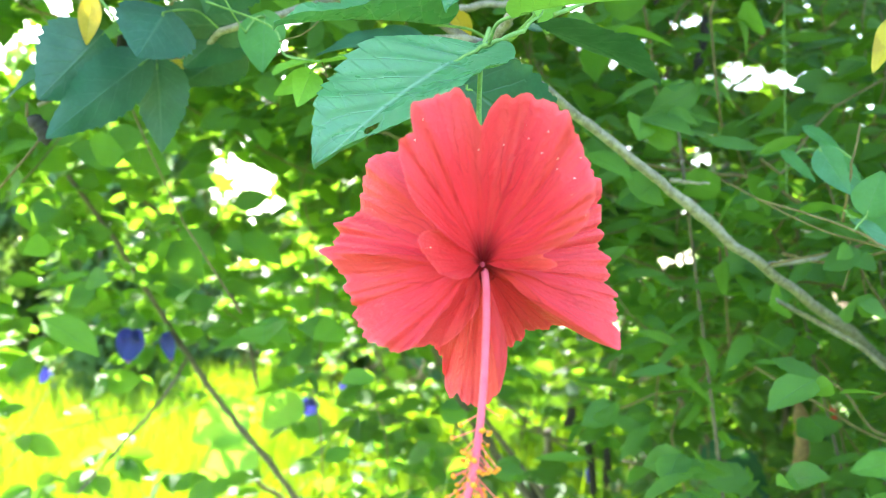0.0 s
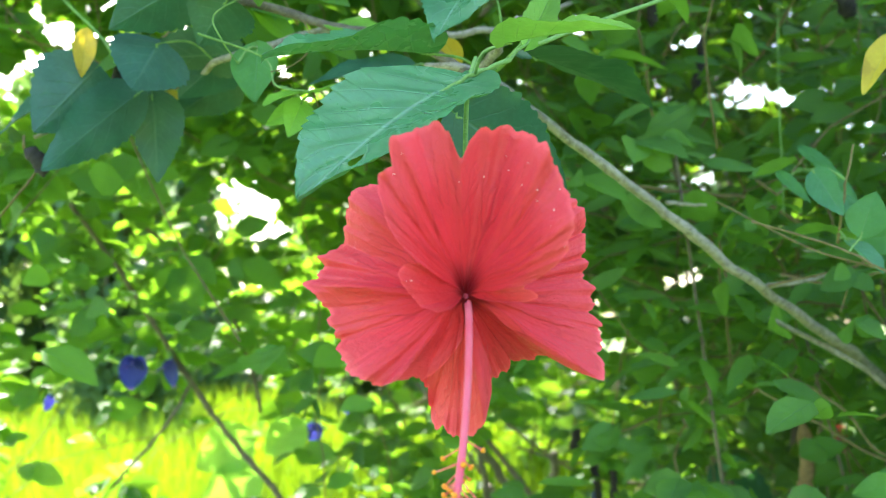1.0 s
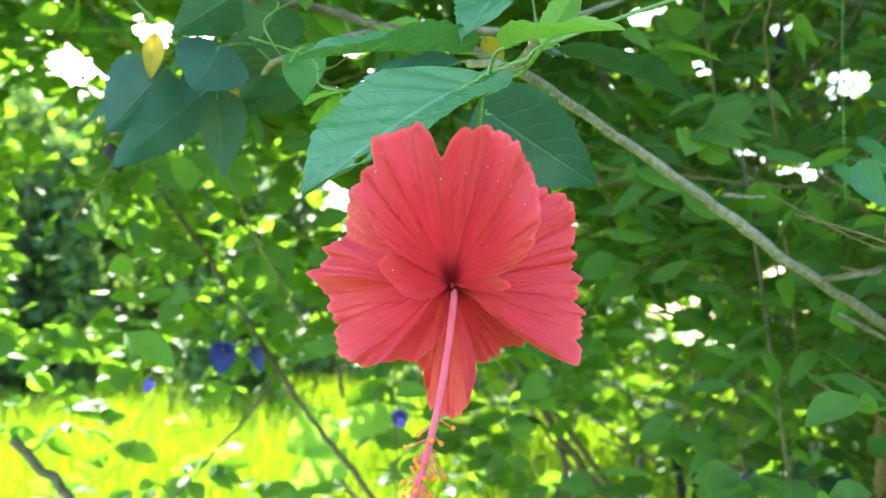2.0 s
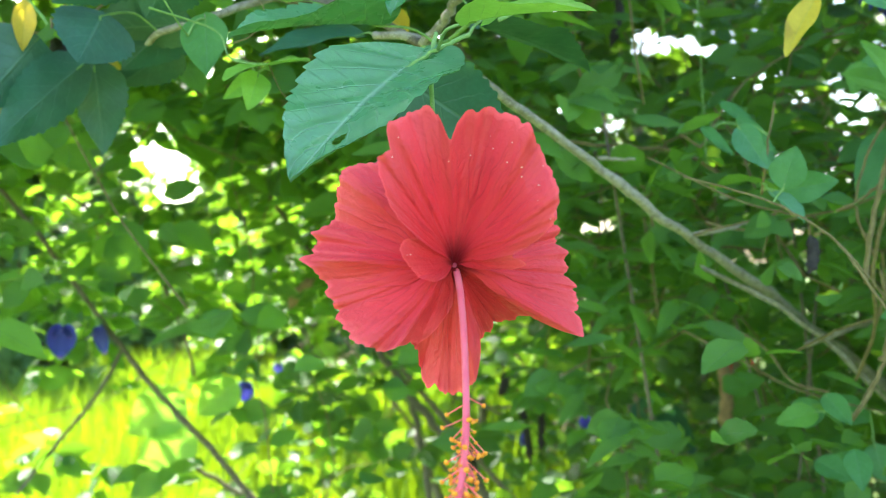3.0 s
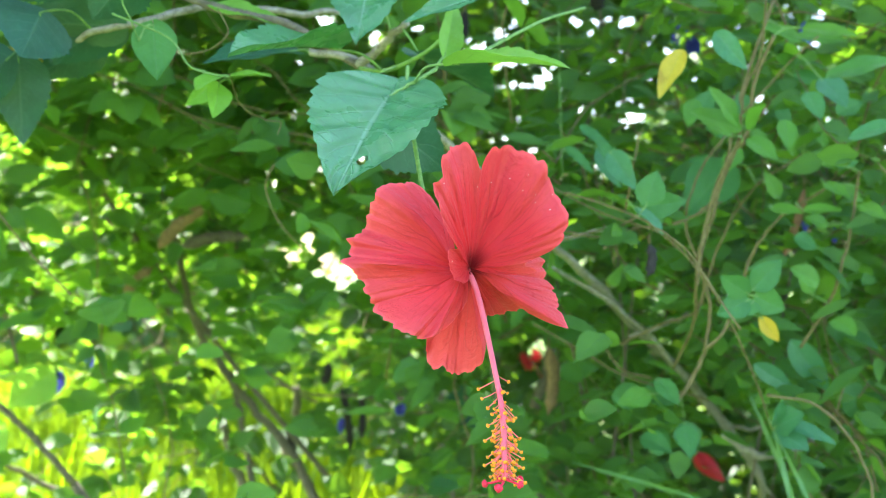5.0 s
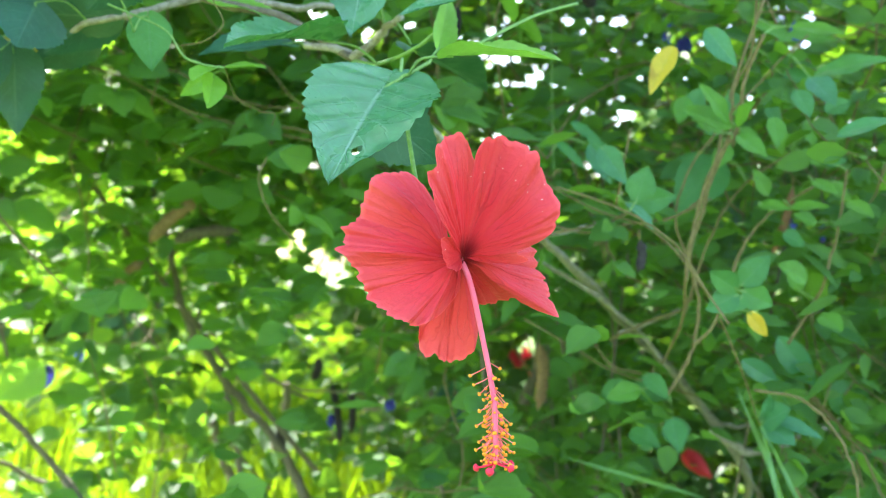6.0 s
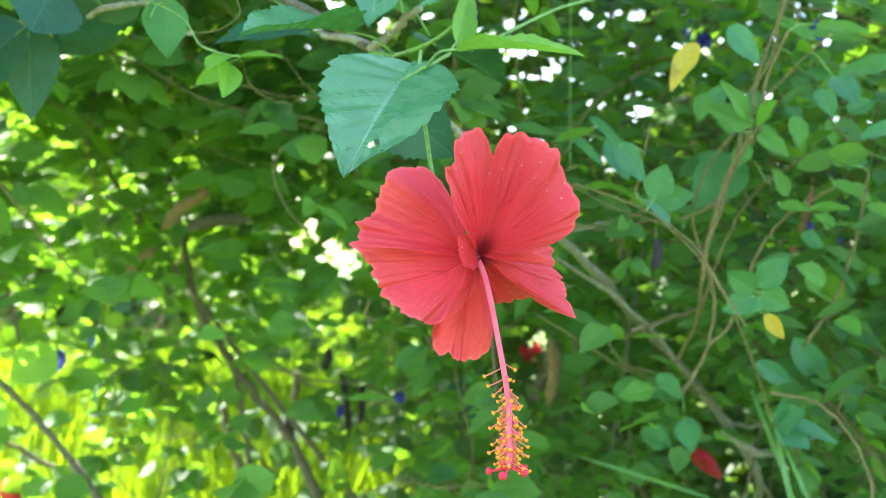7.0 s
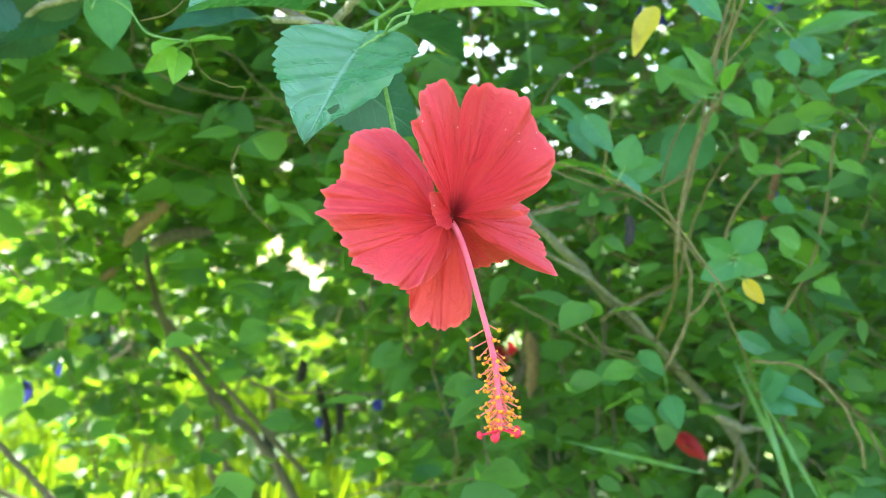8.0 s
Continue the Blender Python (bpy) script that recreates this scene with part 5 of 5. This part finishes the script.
MIDDLE_OPENINGS = [(-13.4, 8.0, 1.04), (-11.6, 7.0, 1.24), (23.4, -0.2, 0.9), (14.6, 8.4, 0.62), (16.8, 8.0, 0.55), (13.0, 2.6, 0.62), (16.1, 12.7, 0.55), (-16.3, 7.5, 0.69), (-14.6, 4.8, 0.48),
                   (-11.5, 7.0, 1.59), (-8.9, 5.2, 0.83), (-15.7, 8.1, 0.9), (23.7, -0.4, 0.9), (20.1, 2.1, 0.69), (15.8, 8.3, 0.48), (27.6, 7.6, 0.55), (20.1, 12.2, 0.62), (-14.3, 6.9, 0.55),
                   (8.3, 14.8, 0.9)]
SIDE_OPENINGS = [(7.1, 0.6, 0.9), (8.8, 0.0, 1.04), (9.4, -1.0, 0.9), (10.3, -1.2, 0.62), (9.8, 14.5, 0.76), (13.0, 13.6, 0.76), (-0.1, 4.7, 0.69), (-4.9, 3.3, 0.55), (-3.4, 3.3, 0.55),
                 (24.6, -0.2, 0.62), (21.6, 11.8, 0.62), (22.4, 10.4, 0.41), (28.0, 8.1, 0.48), (28.3, 13.5, 0.62), (38.6, 11.4, 0.55), (7.7, 12.0, 0.62), (25.7, -10.5, 0.48), (21.3, 8.3, 0.41),
                 (20.1, 12.1, 0.41), (8.1, 1.5, 0.83), (9.5, 0.5, 0.9), (10.8, -0.3, 0.83), (1.2, 5.8, 0.62), (21.5, -1.0, 0.76), (12.3, 15.6, 0.9), (29.4, 8.0, 0.69), (19.5, 12.3, 0.55),
                 (23.2, 10.8, 0.55), (5.2, -10.8, 0.62), (15.5, 14.3, 0.41), (23.8, -2.2, 0.35)]
chance = random.Random(31)
SIDE_OPENINGS += [(chance.uniform(5, 36), chance.uniform(3.5, 16), chance.uniform(0.10, 0.22)) for _ in range(50)]
SIDE_OPENINGS += [(chance.uniform(-14, 4), chance.uniform(3, 14), chance.uniform(0.12, 0.3)) for _ in range(16)]
SIDE_OPENINGS += [(chance.uniform(8, 36), chance.uniform(-12, 4), chance.uniform(0.10, 0.2)) for _ in range(20)]
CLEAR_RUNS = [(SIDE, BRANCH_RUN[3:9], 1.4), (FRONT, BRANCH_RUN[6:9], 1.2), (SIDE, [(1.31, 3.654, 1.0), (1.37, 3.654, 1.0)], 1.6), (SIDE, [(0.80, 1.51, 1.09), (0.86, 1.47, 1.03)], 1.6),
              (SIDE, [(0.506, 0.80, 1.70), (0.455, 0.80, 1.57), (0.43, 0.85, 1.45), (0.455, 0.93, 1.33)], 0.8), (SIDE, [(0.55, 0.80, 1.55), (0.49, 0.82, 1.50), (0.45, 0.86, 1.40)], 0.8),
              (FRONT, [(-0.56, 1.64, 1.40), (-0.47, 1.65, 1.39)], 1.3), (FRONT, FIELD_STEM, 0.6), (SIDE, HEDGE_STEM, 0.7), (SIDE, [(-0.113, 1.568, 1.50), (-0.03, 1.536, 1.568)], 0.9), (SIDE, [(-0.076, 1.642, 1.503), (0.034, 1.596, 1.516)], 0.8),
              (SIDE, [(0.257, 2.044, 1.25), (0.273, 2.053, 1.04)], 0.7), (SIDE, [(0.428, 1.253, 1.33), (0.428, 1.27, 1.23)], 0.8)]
# leaves on the camera's sightline to the branch, stems, blooms and pods are left out


def cone(eye, across, rise, far, half):
    a, e = radians(across), radians(rise)
    return (*eye, math.sin(a) * math.cos(e), math.cos(a) * math.cos(e), math.sin(e), far, half)


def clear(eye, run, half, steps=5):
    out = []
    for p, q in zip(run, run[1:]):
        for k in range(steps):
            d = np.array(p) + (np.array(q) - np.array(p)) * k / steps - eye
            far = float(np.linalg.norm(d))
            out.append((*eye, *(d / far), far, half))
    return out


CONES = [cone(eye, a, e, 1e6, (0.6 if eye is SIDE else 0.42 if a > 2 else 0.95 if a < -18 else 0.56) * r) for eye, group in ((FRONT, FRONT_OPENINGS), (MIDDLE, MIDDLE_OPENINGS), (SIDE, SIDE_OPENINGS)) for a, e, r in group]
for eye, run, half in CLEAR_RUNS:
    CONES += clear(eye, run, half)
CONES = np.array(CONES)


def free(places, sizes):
    """Which of many leaves stand outside all the gaps and cleared camera sightlines."""
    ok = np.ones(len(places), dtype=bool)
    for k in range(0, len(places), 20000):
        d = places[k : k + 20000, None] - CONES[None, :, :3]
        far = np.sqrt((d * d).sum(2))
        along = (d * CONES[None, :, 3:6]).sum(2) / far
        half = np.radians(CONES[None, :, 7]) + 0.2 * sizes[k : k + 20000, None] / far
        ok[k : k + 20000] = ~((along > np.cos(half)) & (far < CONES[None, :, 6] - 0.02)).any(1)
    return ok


def keep(p, rng):
    """Thins the low edge over the field by angle from the camera's middle place."""
    d = p - MIDDLE
    az = math.degrees(math.atan2(d[0], d[1]))
    el = math.degrees(math.atan2(d[2], math.hypot(d[0], d[1])))
    if az < -9 and el < -1.5:
        return rng.random() < 0.21
    if az < 12 and el < -2:
        return rng.random() < 0.35
    return rng.random() < 0.95


def strands(name, label, base, count, xs, ys, zs, size, mat, seed, leaflets=3, step=0.05, run=12, category="vine", clumps=0, loose=0.12, slim=1.0, lean=-9.0, edge=9.0, roots=5):
    """A tangle of hanging and climbing strands with leaflets at each joint."""
    rng = np.random.default_rng(seed)
    plant = thing(name, base, label, category)
    places, ways, ups, lengths, widths = [], [], [], [], []
    sv, sf, off = [], [], 0
    hearts = [np.array([rng.uniform(*xs), rng.uniform(*ys), rng.uniform(*zs)]) for _ in range(clumps)]
    for k in range(count):
        p = hearts[k % clumps] + rng.normal(size=3) * loose if clumps else np.array([rng.uniform(*xs), rng.uniform(*ys), rng.uniform(*zs)])
        d = rng.normal(size=3) * (0.7, 0.5, 0.8)
        d /= np.linalg.norm(d)
        line = []
        for k in range(run):
            d = d + rng.normal(size=3) * 0.28 + (0, 0, -0.06)
            d /= np.linalg.norm(d)
            p = p + d * step * rng.uniform(0.7, 1.3)
            line.append(p.copy())
            if p[0] < lean * p[1] or p[0] > edge - 0.4 * p[1] or not keep(p, rng):
                continue
            turn = rng.uniform(0, 6.28)
            out = np.array([math.cos(turn), math.sin(turn) * 0.8, rng.uniform(-0.5, 0.3)])
            for j in range(leaflets):
                spread = (j - (leaflets - 1) / 2) * 1.1
                w = np.array([out[0] * math.cos(spread) - out[1] * math.sin(spread), out[0] * math.sin(spread) + out[1] * math.cos(spread), out[2] + rng.uniform(-0.25, 0.15)])
                size_here = size * rng.uniform(0.65, 1.3)
                places.append(p + out * size_here * 0.5 + rng.normal(size=3) * 0.003)
                ways.append(w)
                ups.append(np.array([0, -0.55, 0.75]) + rng.normal(size=3) * 0.55)
                lengths.append(size_here)
                widths.append(size_here * rng.uniform(0.5, 0.75) * slim)
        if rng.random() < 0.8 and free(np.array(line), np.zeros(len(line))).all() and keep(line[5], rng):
            v, f = tube(np.array(line), np.full(len(line), size * 0.024), 4)
            sv.append(v)
            sf += [tuple(i + off for i in q) for q in f]
            off += len(v)
    places, ways, ups, lengths, widths = (np.array(c) for c in (places, ways, ups, lengths, widths))
    mids = places + 0.5 * lengths[:, None] * ways / np.linalg.norm(ways, axis=1)[:, None]
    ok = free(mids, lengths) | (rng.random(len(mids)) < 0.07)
    v, f, uv = many_leaves(places[ok], ways[ok], ups[ok], lengths[ok], widths[ok])
    part("foliage", fast_mesh("foliage", v, f, mat, uv), plant, "", None, "stuff")
    if sv:
        part("stem_tangle", mesh_of("stem_tangle", np.vstack(sv), sf, VINE_STEM), plant, "", None, "stuff")
    foot = np.array(base)
    if clumps:
        for k in range(roots):
            top = hearts[int(k * clumps / roots)]
            low = foot + (rng.uniform(-0.25, 0.25), rng.uniform(-0.15, 0.15), 0)
            mid = low * 0.45 + top * 0.55 + (rng.uniform(-0.1, 0.1), 0.1, -0.1)
            path = smooth_path([low, low * 0.8 + mid * 0.2 + (0, 0, 0.15), mid, top], 7)
            thick = size * (0.16 if category == "bush" else 0.09)
            v, f = tube(path, np.linspace(thick, thick * 0.3, len(path)), 8, 0.15, seed + k)
            part("stem", mesh_of("stem", v, f, DARK_BARK), plant)
    return plant


strands("hedge_vine", "dense vine foliage with small mid-green leaflets", (1.0, 1.3, 0), 230, (0.25, 1.9), (0.95, 1.7), (0.75, 2.1), 0.042, FOLIAGE, 11, clumps=60)
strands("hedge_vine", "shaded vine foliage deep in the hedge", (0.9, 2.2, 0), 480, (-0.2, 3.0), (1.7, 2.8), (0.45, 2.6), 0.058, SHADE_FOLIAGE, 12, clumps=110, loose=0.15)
strands("hedge_vine", "sunlit vine foliage with light-green leaflets over the field", (0.1, 2.0, 0), 300, (-1.7, 0.3), (1.35, 2.3), (1.1, 2.3), 0.055, FOLIAGE, 13, clumps=60, roots=0)
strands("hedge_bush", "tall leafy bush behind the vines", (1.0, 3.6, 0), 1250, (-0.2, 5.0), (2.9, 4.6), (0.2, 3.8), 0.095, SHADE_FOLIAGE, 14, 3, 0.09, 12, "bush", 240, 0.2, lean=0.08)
# canopy placed on the bloom's sun path, its edge trimmed to light the right
strands("hedge_bush", "leafy canopy of the bush overhead, placed to shade the bloom", (0.75, 2.1, 0), 620, (-1.6, 1.4), (0.8, 2.6), (1.95, 3.3), 0.06, FOLIAGE, 15, 3, 0.07, 12, "bush", 150, 0.15, edge=0.8, roots=2)
# extra sprays put across the sun path to keep direct sun off the bloom
strands("hedge_bush", "added leafy sprays, mostly out of view, shading the bloom", (-0.3, 1.2, 0), 150, (-0.65, 0.25), (0.95, 1.5), (1.95, 2.6), 0.05, FOLIAGE, 16, 3, 0.06, 12, "bush", 60, 0.12, roots=0)

# occluder added mostly out of view to keep sun off the right side
strands("hedge_bush", "added tall foliage, mostly out of view, shading the bushes below", (1.2, 3.9, 0), 235, (-0.55, 1.9), (2.9, 4.3), (2.75, 4.6), 0.11, SHADE_FOLIAGE, 23, 3, 0.10, 12, "bush", 120, 0.22, roots=4)

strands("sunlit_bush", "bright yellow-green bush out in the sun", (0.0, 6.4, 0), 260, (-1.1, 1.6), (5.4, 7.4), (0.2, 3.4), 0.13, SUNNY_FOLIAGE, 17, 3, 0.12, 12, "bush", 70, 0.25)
strands("hedge_vine", "slender-leaved creeper in the hedge", (0.5, 1.1, 0), 80, (0.18, 0.75), (0.95, 1.3), (1.42, 1.72), 0.055, FOLIAGE, 18, 2, 0.04, 10, "vine", 16, 0.07, 0.42)
strands("hedge_vine", "small-leaved vine twining up through the bush", (0.8, 0.95, 0), 80, (0.5, 1.0), (0.78, 1.1), (1.15, 1.8), 0.030, FOLIAGE, 19, 3, 0.04, 10, "vine", 30, 0.08)

# ---- the field ----
ground = new("ground", fast_mesh("ground", [(-400, -400, 0), (400, -400, 0), (400, 400, 0), (-400, 400, 0)], [(0, 1, 2, 3)], SOIL))
tagged(ground, "flat green field running to the trees", "ground", "", "structure")


def field_grass():
    rng = np.random.default_rng(21)
    n = 34000
    y = 3.2 + 22 * rng.random(n) ** 1.7
    x = -0.66 * y + rng.random(n) * (1.05 * y) - 0.3
    places = np.stack([x, y, np.zeros(n)], 1)
    ways = np.stack([rng.normal(size=n) * 0.16, rng.normal(size=n) * 0.16, np.ones(n)], 1)
    ups = rng.normal(size=(n, 3)) * (1, 1, 0.1) + (0, -0.8, 0)
    lengths = rng.uniform(0.45, 0.85, n)
    v, f, uv = many_leaves(places, ways, ups, lengths, rng.uniform(0.012, 0.022, n) * (1 + y / 12), 0.2, 0.25, 5)
    ob = new("field_grass", fast_mesh("field_grass", v, f, GRASS, uv))
    return tagged(ob, "tall bright yellow-green grass standing in the sunlit field", "grass", "", "stuff")


field_grass()


def tree(base, height, spread, seed):
    rng = np.random.default_rng(seed)
    t = thing("tree", base, "far tree with a pale trunk and a loose green crown", "tree", "trees along the field")
    b = np.array(base)
    path = smooth_path([b, b + (rng.normal() * 0.2, 0, height * 0.3), b + (rng.normal() * 0.3, 0, height * 0.6), b + (rng.normal() * 0.4, 0, height * 0.9)], 6)
    v, f = tube(path, np.linspace(height * 0.028, height * 0.006, len(path)), 9, 0.15, seed)
    part("trunk", mesh_of("trunk", v, f, BARK), t)
    limbs, places = 12, []
    for k in range(limbs):
        s = path[int(len(path) * rng.uniform(0.3, 0.95))]
        a = rng.uniform(0, 6.28)
        e = s + np.array([math.cos(a) * spread, math.sin(a) * spread, height * rng.uniform(0.02, 0.22)]) * rng.uniform(0.5, 1.0)
        lp = smooth_path([s, (s + e) / 2 + (0, 0, 0.2), e], 5)
        v, f = tube(lp, np.linspace(height * 0.009, height * 0.003, len(lp)), 6)
        part("limb", mesh_of("limb", v, f, BARK), t)
        for _ in range(14):
            c = lp[rng.integers(4, len(lp))] + rng.normal(size=3) * spread * 0.22
            places.append(c + rng.normal(size=(75, 3)) * spread * 0.14)
    places = np.vstack(places)
    n = len(places)
    v, f, uv = many_leaves(places, rng.normal(size=(n, 3)) + (0, 0, -0.4), rng.normal(size=(n, 3)) + (0, 0, 0.8), rng.uniform(0.18, 0.38, n), rng.uniform(0.10, 0.2, n), 0.25, 0.15, 4)
    part("crown", fast_mesh("crown", v, f, TREE_FOLIAGE, uv), t, "", None, "stuff")
    return t


rng = random.Random(8)
for k, x in enumerate((-24, -21, -18, -15.5, -13.4, -10.6, -7.9, -1.9, -0.7)):
    tree((x + rng.uniform(-0.3, 0.3), 19 + rng.uniform(-3, 5), 0), rng.uniform(5.5, 8.5), rng.uniform(1.6, 2.4), 40 + k)


def far_shrub(base, height, spread, seed, fine=1.0):
    """A rounded shrub at the field's edge, leafy to the ground."""
    rng = np.random.default_rng(seed)
    t = thing("shrub", base, "dense rounded green shrub at the far edge of the field", "shrub", "shrubs along the field")
    b = np.array(base)
    for k in range(5):
        a = rng.uniform(0, 6.28)
        e = b + np.array([math.cos(a) * spread * 0.6, math.sin(a) * spread * 0.6, height * rng.uniform(0.6, 0.95)])
        v, f = tube(smooth_path([b, (b + e) / 2 + rng.normal(size=3) * 0.1, e], 4), np.linspace(0.05, 0.015, 9), 6)
        part("stem", mesh_of("stem", v, f, DARK_BARK), t)
    n = 4400
    a, r = rng.uniform(0, 6.28, n), np.sqrt(rng.random(n))
    lump = 0.75 + 0.25 * np.sin(3 * a + seed) * np.sin(2 * a + 1.7 * seed)
    z = rng.random(n) ** 0.8
    wide = spread * lump * np.sqrt(np.clip(1.05 - z**2.2, 0, 1))
    places = b + np.stack([np.cos(a) * r * wide, np.sin(a) * r * wide, z * height], 1) + rng.normal(size=(n, 3)) * 0.08
    v, f, uv = many_leaves(places, rng.normal(size=(n, 3)) + (0, 0, -0.2), rng.normal(size=(n, 3)) + (0, 0, 0.8), rng.uniform(0.2, 0.36, n) * fine, rng.uniform(0.12, 0.22, n) * fine, 0.25, 0.15, 4)
    part("crown", fast_mesh("crown", v, f, TREE_FOLIAGE, uv), t, "", None, "stuff")


for k in range(14):
    x = -22 + 1.7 * k + rng.uniform(-0.5, 0.5)
    far_shrub((x, 21 + rng.uniform(-3, 3), 0), 2.3 if abs(x + 5.2) < 1.8 else 3.9 if abs(x + 10.2) < 1.8 else rng.uniform(4.0, 6.5), rng.uniform(1.6, 2.4), 70 + k)
for k, (x, y, high) in enumerate(((-8.6, 12.5, 3.6), (-8.0, 13.6, 4.4), (-4.5, 12.0, 3.9), (-1.7, 12.6, 4.2), (-0.5, 11.8, 3.6), (3.6, 12.0, 4.0), (7.3, 12.4, 3.8))):
    far_shrub((x, y, 0), high, rng.uniform(0.9, 1.2), 95 + k, 0.75)
